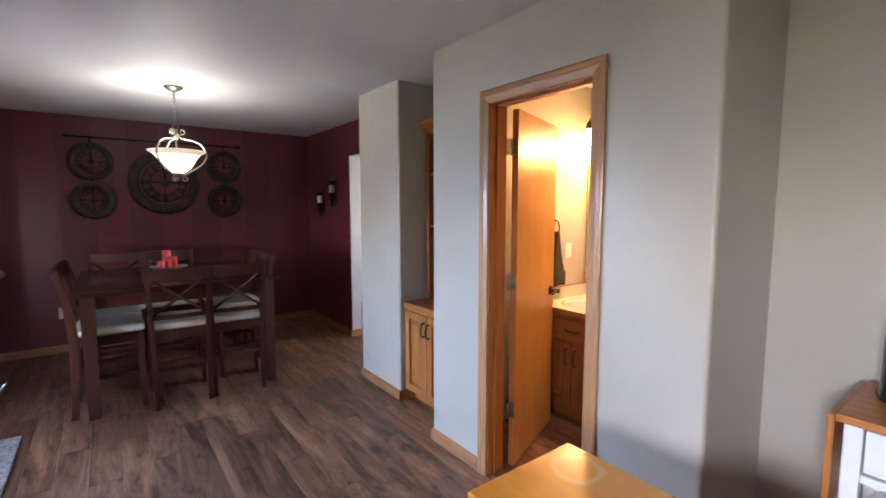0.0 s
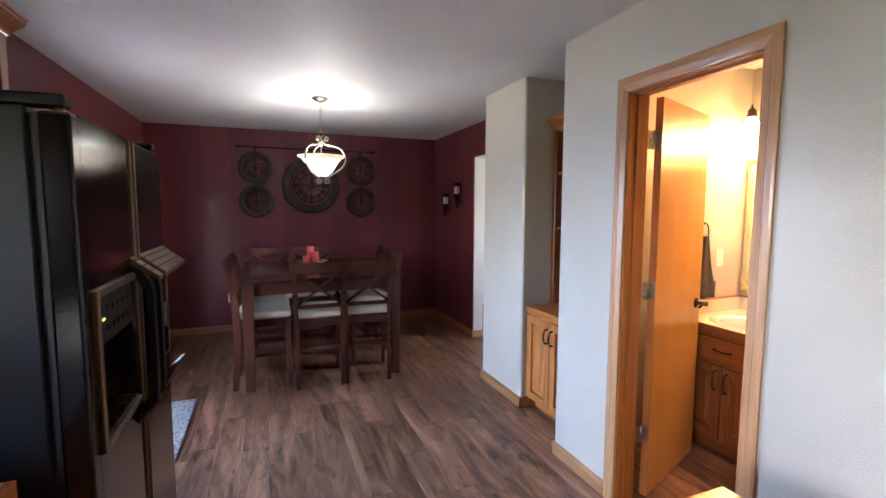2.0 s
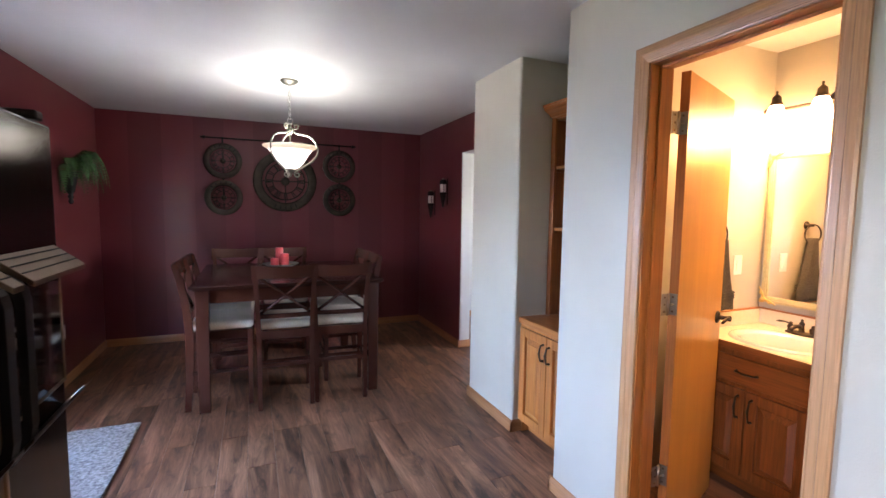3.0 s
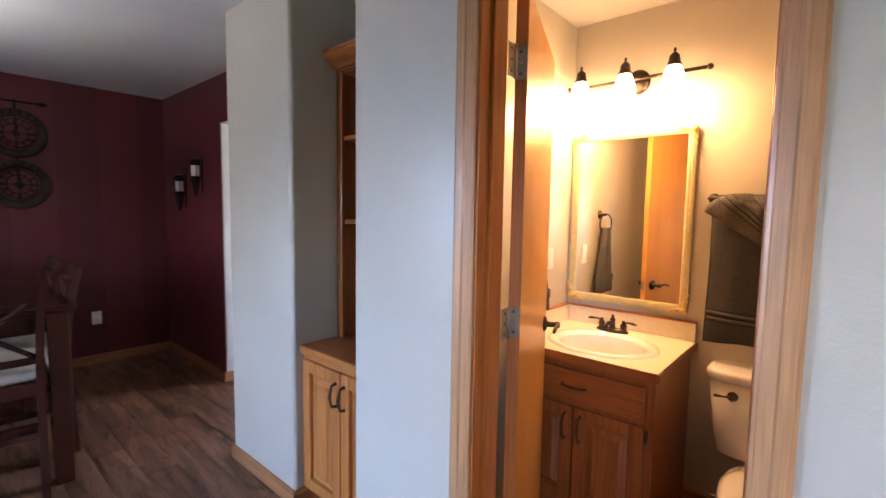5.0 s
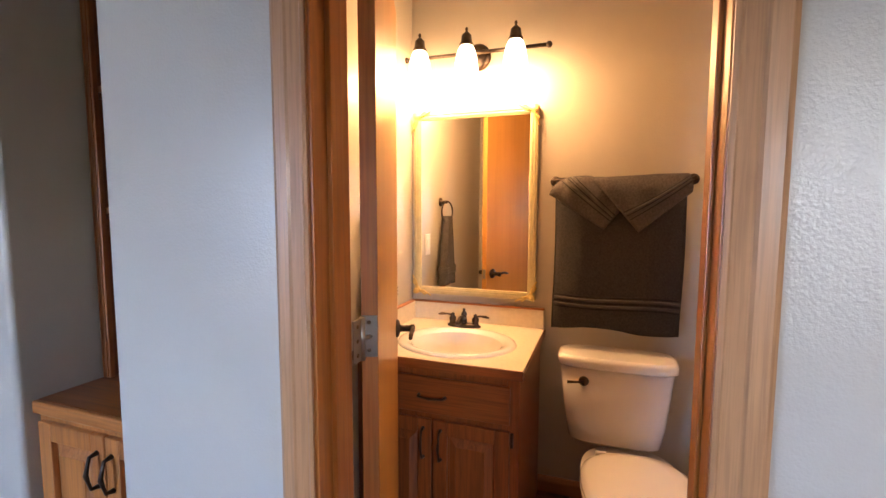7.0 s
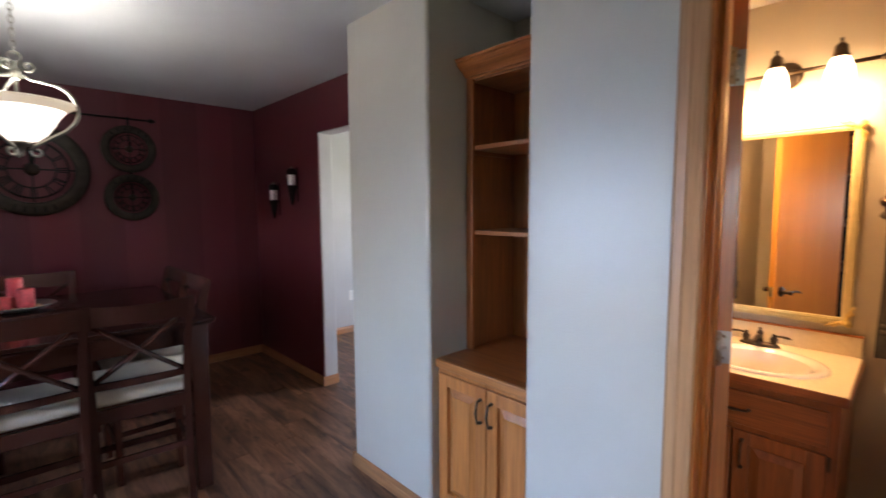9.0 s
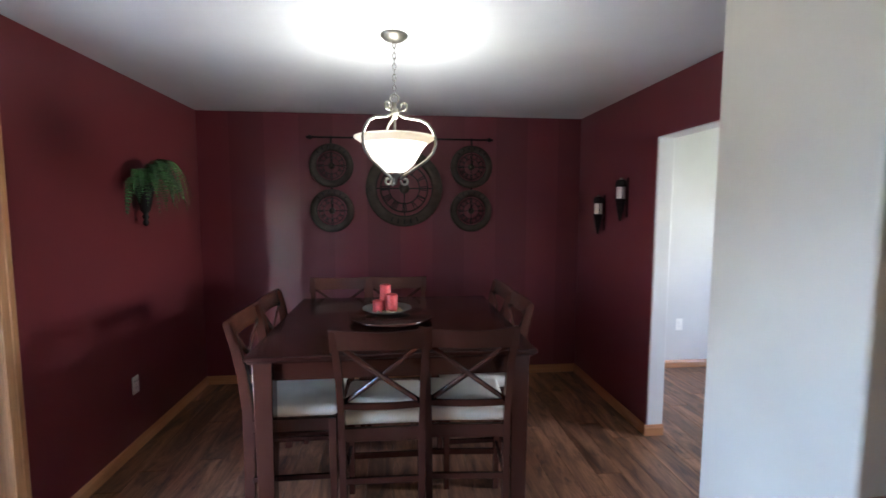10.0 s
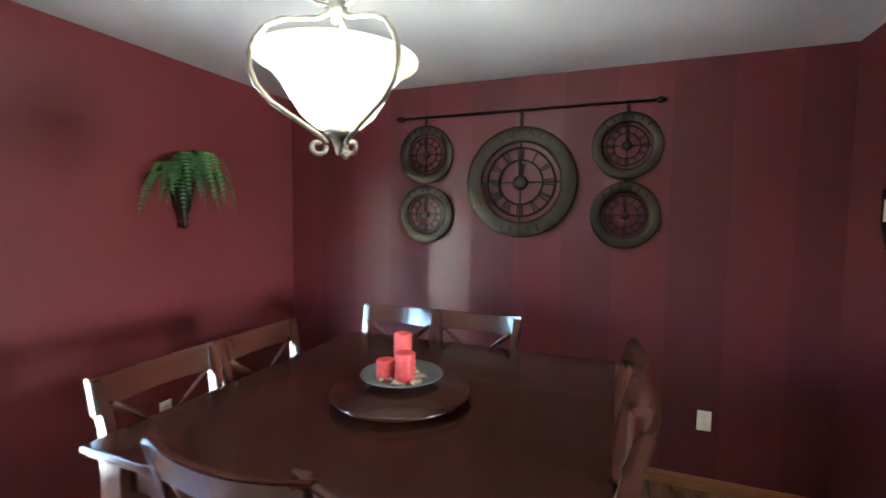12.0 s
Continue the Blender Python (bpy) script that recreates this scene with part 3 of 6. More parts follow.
part("strike_plate", blk(1.955, 1.985, 1.374, 1.3755, 0.90, 0.97, 0.0005, 1), BRONZE, frame_hinges, "bronze strike plate")

# ---- bathroom: vanity ----
vanity = thing("vanity_cabinet", pose(2.768, 2.428, 0, 0, 0, -90), "red oak bathroom vanity with raised-panel doors", "vanity")
W = 0.655
part("body", join(blk(0, 0.018, 0.018, 0.56, 0.09, 0.759), blk(W - 0.018, W, 0.018, 0.56, 0.0, 0.759, 0.001), blk(0.018, W - 0.018, 0.018, 0.56, 0.09, 0.11), blk(0.018, W - 0.018, 0.545, 0.56, 0.11, 0.759)), RED_OAK["z"], vanity)
part("face_frame", join(blk(0, 0.045, 0, 0.018, 0.09, 0.759, 0.001), blk(W - 0.045, W, 0, 0.018, 0.0, 0.759, 0.001), blk(0.045, W - 0.045, 0, 0.018, 0.722, 0.759, 0.001),
                        blk(0.045, W - 0.045, 0, 0.018, 0.55, 0.59, 0.001), blk(0.045, W - 0.045, 0, 0.018, 0.09, 0.13, 0.001)), RED_OAK["z"], vanity)
part("toe_kick", blk(0, W - 0.018, 0.06, 0.075, 0.0, 0.09), RED_OAK["x"], vanity)
drawer = part("drawer_front", blk(0.032, W - 0.032, -0.018, -0.001, 0.585, 0.727, 0.006, 3), RED_OAK["x"], vanity)
part("pull", pull(0.105, pose(W / 2, -0.018, 0.656, 0, 90), 0.0045), BRONZE, drawer, "bronze bar pull")
for x0, x1, px in ((0.032, W / 2 - 0.004, W / 2 - 0.035), (W / 2 + 0.004, W - 0.032, W / 2 + 0.035)):
    d = part("door", raised_panel(x0, x1, 0.108, 0.562, -0.019), RED_OAK["z"], vanity, "raised-panel red oak door")
    part("pull", pull(0.115, pose(px, -0.019, 0.47), 0.0045), BRONZE, d, "bronze bar pull")
for z in (0.17, 0.50):
    part("door_hinge", blk(W - 0.030, W - 0.020, -0.012, 0.0, z, z + 0.055, 0.003), BRONZE, vanity)

SX, SY, SZ = 2.985, 2.08, 0.80


def oval_hole_top():
    """The vanity top with an oval hole for the basin."""
    bm = bmesh.new()
    n = 48
    x0, x1, y0, y1 = 2.733, 3.338, 1.757, 2.428
    outer, inner, low_o, low_i = [], [], [], []
    for i in range(n):
        a = 2 * math.pi * i / n
        c, s = math.cos(a), math.sin(a)
        ix, iy = SX + 0.185 * c, SY + 0.215 * s
        k = min((x1 - SX) / c if c > 1e-6 else ((x0 - SX) / c if c < -1e-6 else 9), (y1 - SY) / s if s > 1e-6 else ((y0 - SY) / s if s < -1e-6 else 9))
        ox, oy = SX + k * c, SY + k * s
        outer.append(bm.verts.new((ox, oy, SZ)))
        inner.append(bm.verts.new((ix, iy, SZ)))
        low_i.append(bm.verts.new((ix, iy, SZ - 0.038)))
    for i in range(n):
        j = (i + 1) % n
        bm.faces.new((outer[i], outer[j], inner[j], inner[i]))
        bm.faces.new((inner[i], inner[j], low_i[j], low_i[i]))
    return bm


top = thing("worktop", pose(0, 0, 0), "cream laminate vanity top with oak edge and backsplash", "countertop")
part("slab", oval_hole_top(), LAMINATE, top)
part("edge", join(blk(2.728, 2.7335, 1.757, 2.428, SZ - 0.038, SZ - 0.0005, 0.002), blk(2.7335, 3.338, 1.7515, 1.757, SZ - 0.038, SZ - 0.006, 0.002)), RED_OAK["y"], top, "oak front edging")
part("corner_fill", blk(2.734, 2.80, 1.758, 1.83, SZ - 0.037, SZ - 0.002), LAMINATE, top)
part("backsplash", blk(3.32, 3.339, 1.759, 2.41, SZ + 0.0005, SZ + 0.088, 0.002), LAMINATE, top)
part("backsplash_cap", blk(3.318, 3.339, 1.758, 2.41, SZ + 0.088, SZ + 0.096, 0.002), OAK["y"], top, "oak trim strip")
part("side_splash", blk(2.74, 3.339, 2.41, 2.429, SZ + 0.0005, SZ + 0.088, 0.002), LAMINATE, top)
part("side_splash_cap", blk(2.74, 3.339, 2.408, 2.429, SZ + 0.088, SZ + 0.096, 0.002), OAK["x"], top, "oak trim strip")

sink = thing("sink", pose(SX, SY, SZ), "white oval drop-in porcelain basin", "sink")
rim = lathe([(0.176, -0.004), (0.19, 0.008), (0.212, 0.013), (0.226, 0.009), (0.23, 0.0005)], 48)
bowl = lathe([(0.176, -0.004), (0.168, -0.02), (0.15, -0.07), (0.11, -0.115), (0.05, -0.133), (0.022, -0.136), (0.0, -0.137)], 48)
for v in list(rim.verts) + list(bowl.verts):
    v.co.y *= 1.10
    v.co.x *= 0.93
part("rim", rim, PORCELAIN, sink)
part("bowl", bowl, PORCELAIN, sink)
part("drain", moved(lathe([(0.02, 0.0), (0.022, 0.003), (0.012, 0.004), (0.0, 0.002)], 20), pose(0, 0, -0.135)), BRONZE, sink)

faucet = thing("faucet", pose(SX + 0.212, SY + 0.03, SZ + 0.012), "aged bronze two-handle faucet behind the basin", "faucet")
base = moved(lathe([(0.0, 0), (0.03, 0), (0.03, 0.008), (0.024, 0.016), (0.0, 0.018)], 28), Matrix.Diagonal((0.9, 2.7, 1, 1)))
part("base_plate", base, BRONZE, faucet)
part("spout", join(lathe([(0.015, 0.015), (0.013, 0.035), (0.011, 0.05), (0.014, 0.056), (0.012, 0.066), (0.005, 0.074), (0.008, 0.082), (0, 0.088)], 18),
                   tube([(0, 0, 0.035), (-0.03, 0, 0.05), (-0.06, 0, 0.052), (-0.09, 0, 0.042), (-0.1, 0, 0.03)], [0.011, 0.0105, 0.010, 0.010, 0.011], 12)), BRONZE, faucet)
for s in (-1, 1):
    h = part("valve", moved(lathe([(0.016, 0.015), (0.013, 0.022), (0.016, 0.03), (0.016, 0.04), (0.008, 0.05), (0.009, 0.058), (0.0, 0.064)], 18), pose(0, 0.055 * s, 0)), BRONZE, faucet)
    part("lever", tube([(0, 0.055 * s, 0.05), (-0.006, 0.08 * s, 0.056), (-0.012, 0.105 * s, 0.056), (-0.014, 0.122 * s, 0.053)], [0.005, 0.0045, 0.0065, 0.003], 8), BRONZE, h)

# ---- bathroom: mirror, light, towels, toilet ----
mirror = thing("wall_mirror", pose(3.34, 2.107, 0.932), "rectangular wall mirror in a gilded ornate frame", "mirror")
MW, MH, FW = 0.305, 0.895, 0.037
part("glass", blk(-0.014, -0.010, -MW + FW - 0.006, MW - FW + 0.006, FW - 0.006, MH - FW + 0.006), MIRROR, mirror)
for y0, y1, z0, z1 in ((-MW, -MW + FW, 0, MH), (MW - FW, MW, 0, MH)):
    part("frame_side", join(blk(-0.022, -0.001, y0, y1, z0, z1, 0.004), blk(-0.026, -0.021, y0 + 0.009, y1 - 0.018, z0, z1, 0.002), blk(-0.026, -0.021, y0 + 0.022, y1 - 0.008, z0, z1, 0.002)), GOLD, mirror)
for z0, z1 in ((0, FW), (MH - FW, MH)):
    part("frame_rail", join(blk(-0.0225, -0.001, -MW + FW, MW - FW, z0, z1, 0.004), blk(-0.0265, -0.0215, -MW + FW, MW - FW, z0 + 0.009, z1 - 0.018, 0.002), blk(-0.0265, -0.0215, -MW + FW, MW - FW, z0 + 0.022, z1 - 0.008, 0.002)), GOLD, mirror)


def ornament(sy, sz):
    """A cast corner scroll of curling leaves."""
    out = bmesh.new()
    for k, (ln, cur, r0) in enumerate(((0.09, 1.3, 0.009), (0.06, -1.5, 0.0075), (0.072, 1.9, 0.008))):
        for swap in (0, 1):
            pts = []
            for i in range(9):
                t = i / 8
                u = t * ln
                v = 0.014 * math.sin(t * 3.0 * abs(cur)) + 0.005 * k
                a, b = (u, v) if not swap else (v, u)
                pts.append((-0.028, sy * (MW - 0.002 - a), (MH - 0.002 - b) if sz else (0.002 + b)))
            merge(out, tube(pts, [r0 * (1 - 0.6 * i / 8) for i in range(9)], 6))
    y, z = sy * (MW - 0.016), (MH - 0.016) if sz else 0.016
    merge(out, moved(lathe([(0.016, 0), (0.013, 0.008), (0.006, 0.011), (0, 0.012)], 12), pose(-0.026, y, z, 0, -90)))
    return out


for sy in (-1, 1):
    for sz in (0, 1):
        part("corner_ornament", ornament(sy, sz), GOLD_CAST, mirror, "cast gilded scroll ornament")

light = thing("vanity_light", pose(3.34, 2.092, 2.068), "three-lamp bronze vanity light, switched on", "wall light")
part("back_plate", moved(lathe([(0, 0), (0.062, 0), (0.062, 0.008), (0.045, 0.018), (0.02, 0.024), (0, 0.025)], 28), pose(-0.001, 0, 0, 0, -90)), BRONZE, light)
part("stem", tube([(-0.02, 0, 0), (-0.075, 0, 0)], 0.009, 10), BRONZE, light)
part("bar", tube([(-0.075, -0.33, 0), (-0.075, 0.33, 0)], 0.0085, 12), BRONZE, light)
for s in (-1, 1):
    part("finial", moved(lathe([(0, -0.012), (0.008, -0.012), (0.014, -0.004), (0.014, 0.006), (0.008, 0.012), (0, 0.016)], 14), pose(-0.075, 0.335 * s, 0, -90 * s)), BRONZE, light)
for yb in (0.245, 0.02, -0.20):
    hold = part("lamp_holder", moved(lathe([(0.0, 0.095), (0.005, 0.094), (0.007, 0.085), (0.004, 0.078), (0.012, 0.07), (0.022, 0.06), (0.026, 0.03), (0.032, 0.022), (0.032, 0.014), (0.0, 0.012)], 20), pose(-0.13, yb, 0)), BRONZE, light, "bronze lamp cap")
    part("arm", tube([(-0.075, yb, 0), (-0.10, yb, 0.012), (-0.12, yb, 0.03)], 0.006, 8), BRONZE, hold)
    part("shade", moved(lathe([(0.028, 0.014), (0.036, 0.0), (0.045, -0.03), (0.05, -0.06), (0.052, -0.085), (0.056, -0.10), (0.053, -0.10), (0.049, -0.085), (0.046, -0.06), (0.041, -0.03), (0.03, 0.0)], 28), pose(-0.13, yb, 0)), SHADE, hold, "glowing frosted glass bell shade")


def cloth(name, parent, y0, y1, z0, z1, x, depth, material, seed, label=""):
    """A hanging towel: a thick folded sheet with soft ripples."""
    rng = random.Random(seed)
    ph = [rng.uniform(0, 6) for _ in range(4)]
    bm = bmesh.new()
    nu, nv = 26, 26
    grids = []
    for side in (0, 1):
        g = []
        for j in range(nv + 1):
            row = []
            for i in range(nu + 1):
                u, v = i / nu, j / nv
                yy = y0 + (y1 - y0) * u + 0.006 * math.sin(v * 5 + ph[0]) * (1 - v)
                zz = z0 + (z1 - z0) * v + (0.008 * math.sin(u * 7 + ph[1]) if j == 0 else 0)
                rip = 0.006 * math.sin(u * 11 + ph[2] + v) + 0.004 * math.sin(u * 23 + v * 3 + ph[3])
                edge = 0.5 * depth * math.sqrt(max(0.0, 1 - (2 * u - 1) ** 8)) * math.sqrt(max(0.02, 1 - (2 * v - 1) ** 10))
                row.append(bm.verts.new((x + (rip * (1 - 0.5 * v) - edge if side == 0 else edge), yy, zz)))
            g.append(row)
        grids.append(g)
    for s, g in enumerate(grids):
        for j in range(nv):
            for i in range(nu):
                q = (g[j][i], g[j][i + 1], g[j + 1][i + 1], g[j + 1][i])
                bm.faces.new(q if s else q[::-1])
    a, b = grids
    for i in range(nu):
        bm.faces.new((a[0][i], b[0][i], b[0][i + 1], a[0][i + 1]))
        bm.faces.new((a[nv][i + 1], b[nv][i + 1], b[nv][i], a[nv][i]))
    for j in range(nv):
        bm.faces.new((a[j + 1][0], b[j + 1][0], b[j][0], a[j][0]))
        bm.faces.new((a[j][nu], b[j][nu], b[j + 1][nu], a[j + 1][nu]))
    return part(name, bm, material, parent, label, True)


rail = thing("towel_bar", pose(0, 0, 0), "bronze towel bar on the bathroom wall", "towel bar")
part("rod", tube([(3.275, 1.155, 1.485), (3.275, 1.735, 1.485)], 0.008, 10), BRONZE, rail)
for y in (1.165, 1.722):
    part("post", join(moved(lathe([(0, 0), (0.024, 0), (0.022, 0.008), (0.01, 0.014), (0.01, 0.07), (0, 0.072)], 16), pose(3.339, y, 1.485, 0, -90))), BRONZE, rail)
towel = thing("bath_towel", pose(0, 0, 0), "dark grey terry bath towel folded over a bar", "towel")
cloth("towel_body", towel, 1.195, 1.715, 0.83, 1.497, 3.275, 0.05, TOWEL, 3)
for z, rr, mt in ((0.93, 0.003, STRIPE), (0.943, 0.006, TOWEL_BAND), (0.956, 0.003, STRIPE), (0.969, 0.006, TOWEL_BAND), (0.982, 0.003, STRIPE)):
    part("woven_band", tube([(3.2465 + 0.004 * math.sin(i * 1.1), 1.205 + 0.503 * i / 12, z + 0.004 * math.sin(i * 0.6)) for i in range(13)], rr, 8), mt, towel, "flat woven stripe")


def lapel(c00, c10, c11, c01, bulge, lay, stripes):
    """A folded corner of the towel: a thick four-sided flap of (y, z) corners, its selvedge from c00 to c10, wrapped over the bar at the top."""
    n = 16

    def at(u, v):
        y = (c00[0] * (1 - u) + c10[0] * u) * (1 - v) + (c01[0] * (1 - u) + c11[0] * u) * v
        z = (c00[1] * (1 - u) + c10[1] * u) * (1 - v) + (c01[1] * (1 - u) + c11[1] * u) * v
        k = bulge * 4 * v * (1 - v) * (1 - u) ** 3
        y, z = y + math.copysign(k, c00[0] - c10[0]) * 0.8, min(z + k, 1.503)
        back = max(0.0, (z - 1.44) / 0.06) ** 2
        x = lay + 0.028 * back + 0.004 * math.sin(14 * u + 5 * v) * (1 - back) - 0.006 * math.sin(math.pi * v)
        return Vector((x, y, z))
    bm = bmesh.new()
    layers = []
    for d in (0.0, 0.012):
        layers.append([[bm.verts.new(at(i / n, j / n) + Vector((d - (0.004 if 0 < i < n and 0 < j < n and not d else 0.0), 0, -0.004 * (d > 0)))) for i in range(n + 1)] for j in range(n + 1)])
    for g in layers:
        for j in range(n):
            for i in range(n):
                bm.faces.new((g[j][i], g[j][i + 1], g[j + 1][i + 1], g[j + 1][i]))
    a, b = layers
    for i in range(n):
        bm.faces.new((a[n][i], b[n][i], b[n][i + 1], a[n][i + 1]))
        bm.faces.new((a[0][i], a[0][i + 1], b[0][i + 1], b[0][i]))
        bm.faces.new((a[i][0], a[i + 1][0], b[i + 1][0], b[i][0]))
        bm.faces.new((a[i][n], b[i][n], b[i + 1][n], a[i + 1][n]))
    bmesh.ops.recalc_face_normals(bm, faces=bm.faces[:])
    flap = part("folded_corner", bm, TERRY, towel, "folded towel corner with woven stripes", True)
    for v, rr, mt in stripes:
        part("woven_band", tube([at(0.02 + 0.96 * i / 14, v) - Vector((0.0045, 0, 0)) for i in range(15)], rr, 6), mt, flap)


SELVEDGE = ((0.40, 0.0022, STRIPE), (0.47, 0.005, TOWEL_BAND), (0.54, 0.0022, STRIPE), (0.61, 0.005, TOWEL_BAND), (0.68, 0.0022, STRIPE))
lapel((1.738, 1.425), (1.509, 1.276), (1.445, 1.358), (1.56, 1.50), 0.03, 3.228, SELVEDGE)
lapel((1.185, 1.43), (1.375, 1.268), (1.562, 1.492), (1.30, 1.503), 0.045, 3.214, ((0.2, 0.0022, STRIPE), (0.235, 0.005, TOWEL_BAND), (0.27, 0.0022, STRIPE), (0.305, 0.005, TOWEL_BAND), (0.34, 0.0022, STRIPE)))

ring = thing("towel_ring", pose(2.90, 2.43, 1.40), "bronze towel ring beside the vanity", "towel ring")
part("rose", moved(lathe([(0, 0), (0.026, 0), (0.024, 0.008), (0.009, 0.014), (0.009, 0.045), (0, 0.048)], 16), pose(0, -0.001, 0, 90)), BRONZE, ring)
part("loop", torus(0.062, 0.0045, pose(0, -0.045, -0.058, 90, 0, 12)), BRONZE, ring)
hand_towel = thing("hand_towel", pose(0, 0, 0), "grey terry hand towel hanging in a ring", "towel")
bm = bmesh.new()
rows = []
for j in range(14):
    v = j / 13
    z = 1.318 - 0.40 * v
    half = 0.03 + 0.095 * min(1, v * 1.15) ** 1.2
    d = 0.024 + 0.01 * v
    rows.append([bm.verts.new((2.90 + half * math.cos(a) + 0.004 * math.sin(5 * a + v * 3), 2.385 + d * math.sin(a) * (1 + 0.3 * math.sin(a * 6)), z)) for a in [2 * math.pi * i / 28 for i in range(28)]])
for a, b in zip(rows, rows[1:]):
    for i in range(28):
        bm.faces.new((a[i], a[(i + 1) % 28], b[(i + 1) % 28], b[i]))
bm.faces.new(rows[0])
bm.faces.new(rows[-1])
bmesh.ops.recalc_face_normals(bm, faces=bm.faces[:])
part("towel_body", bm, TERRY, hand_towel, "", True)
for z in (0.985, 1.0, 1.015):
    part("woven_band", tube([(2.90 + 0.124 * math.cos(a), 2.385 + 0.036 * math.sin(a) * (1 + 0.3 * math.sin(a * 6)), z) for a in [2 * math.pi * i / 40 for i in range(41)]], 0.003, 6), TOWEL_BAND, hand_towel)


def wall_plate(m, kind, group="wall plates"):
    """A cover plate facing -y, with a rocker switch or a twin outlet."""
    names = {"switch": ("light_switch", "white rocker light switch plate on the wall", "switch"), "outlet": ("wall_outlet", "white twin power outlet low on the wall", "outlet")}
    nm, lab, cat = names[kind]
    p = thing(nm, m, lab, cat, group)
    part("plate", blk(-0.036, 0.036, -0.006, -0.0005, -0.058, 0.058, 0.003), WHITE_PLASTIC, p)
    if kind == "switch":
        part("rocker", join(blk(-0.017, 0.017, -0.009, -0.005, -0.034, 0.034, 0.002)), WHITE_PLASTIC, p)
    else:
        for z in (-0.021, 0.021):
            s = part("socket", blk(-0.017, 0.017, -0.0085, -0.005, z - 0.0145, z + 0.0145, 0.004, 3), WHITE_PLASTIC, p)
            part("slot", join(blk(-0.008, -0.0055, -0.0092, -0.008, z - 0.002, z + 0.007), blk(0.0055, 0.008, -0.0092, -0.008, z - 0.002, z + 0.007)), DARK_SLOT, s)
    part("screw", moved(lathe([(0.003, 0), (0.0025, 0.001), (0, 0.0012)], 8), pose(0, -0.006, 0.0, 90)), STEEL_TRIM, p)
    return p


wall_plate(pose(3.11, 2.43, 1.162), "switch")
wall_plate(pose(-0.15, 6.2, 0.41), "outlet")
wall_plate(pose(1.878, 6.2, 0.41), "outlet")
wall_plate(pose(-0.97, 5.10, 0.437, 0, 0, 90), "outlet")
wall_plate(pose(3.53, 6.2, 0.44), "outlet")

toilet = thing("toilet", pose(3.335, 1.443, 0), "white porcelain two-piece toilet with closed lid", "toilet")


def tapered(levels, seg=36, power=3.2):
    """A body of rounded-box rings: (z, x centre, half x, half y)."""
    bm = bmesh.new()
    rings = []
    for z, cx, hx, hy in levels:
        ring = []
        for i in range(seg):
            a = 2 * math.pi * i / seg
            c, s = math.cos(a), math.sin(a)
            ring.append(bm.verts.new((cx + hx * math.copysign(abs(c) ** (2 / power), c), hy * math.copysign(abs(s) ** (2 / power), s), z)))
        rings.append(ring)
    for a, b in zip(rings, rings[1:]):
        for i in range(seg):
            bm.faces.new((a[i], a[(i + 1) % seg], b[(i + 1) % seg], b[i])).smooth = True
    bm.faces.new(rings[0][::-1])
    bm.faces.new(rings[-1])
    return bm


part("tank", tapered([(0.365, -0.105, 0.07, 0.165), (0.38, -0.105, 0.085, 0.185), (0.46, -0.105, 0.092, 0.20), (0.70, -0.105, 0.099, 0.226)], 40, 4.5), PORCELAIN, toilet)
part("tank_lid", tapered([(0.70, -0.107, 0.102, 0.23), (0.705, -0.107, 0.106, 0.238), (0.73, -0.107, 0.106, 0.238), (0.742, -0.107, 0.1, 0.232), (0.745, -0.107, 0.09, 0.222)], 40, 4.5), PORCELAIN, toilet)
part("flush_lever", join(moved(lathe([(0, 0), (0.021, 0), (0.02, 0.006), (0.008, 0.012), (0, 0.013)], 14), pose(-0.203, 0.125, 0.645, 0, -90)), tube([(-0.214, 0.125, 0.645), (-0.222, 0.15, 0.644), (-0.222, 0.19, 0.64)], [0.006, 0.005, 0.007], 8)), BRONZE, toilet, "bronze flush lever")


def egg(levels, seg=40):
    """Rings with a round front and a squarer back: (z, back x, front x, half width)."""
    bm = bmesh.new()
    rings = []
    for z, xb, xf, w in levels:
        ring = []
        mid = xb + (xf - xb) * 0.42
        for i in range(seg):
            a = 2 * math.pi * i / seg
            c, s = math.cos(a), math.sin(a)
            if c >= 0:
                x, y = mid + (xf - mid) * c, w * s
            else:
                x, y = mid + (xb - mid) * abs(c) ** 0.7 , w * math.copysign(abs(s) ** 0.85, s)
            ring.append(bm.verts.new((x, y, z)))
        rings.append(ring)
    for a, b in zip(rings, rings[1:]):
        for i in range(seg):
            bm.faces.new((a[i], a[(i + 1) % seg], b[(i + 1) % seg], b[i])).smooth = True
    bm.faces.new(rings[0][::-1])
    bm.faces.new(rings[-1])
    bmesh.ops.recalc_face_normals(bm, faces=bm.faces[:])
    return bm


SKEW = pose(-0.015, -0.03, 0, 0, 0, 6.5) @ Matrix.Diagonal((1.04, 1.07, 0.9, 1))
part("pan", moved(egg([(0.0, -0.12, -0.56, 0.105), (0.05, -0.12, -0.54, 0.1), (0.16, -0.12, -0.55, 0.11), (0.26, -0.1, -0.64, 0.15), (0.34, -0.09, -0.69, 0.175), (0.37, -0.09, -0.70, 0.18), (0.378, -0.09, -0.695, 0.176)]), SKEW), PORCELAIN, toilet)
part("seat_ring", moved(egg([(0.38, -0.23, -0.715, 0.183), (0.386, -0.23, -0.722, 0.188), (0.396, -0.23, -0.722, 0.188), (0.40, -0.23, -0.715, 0.183)]), SKEW), PORCELAIN, toilet)
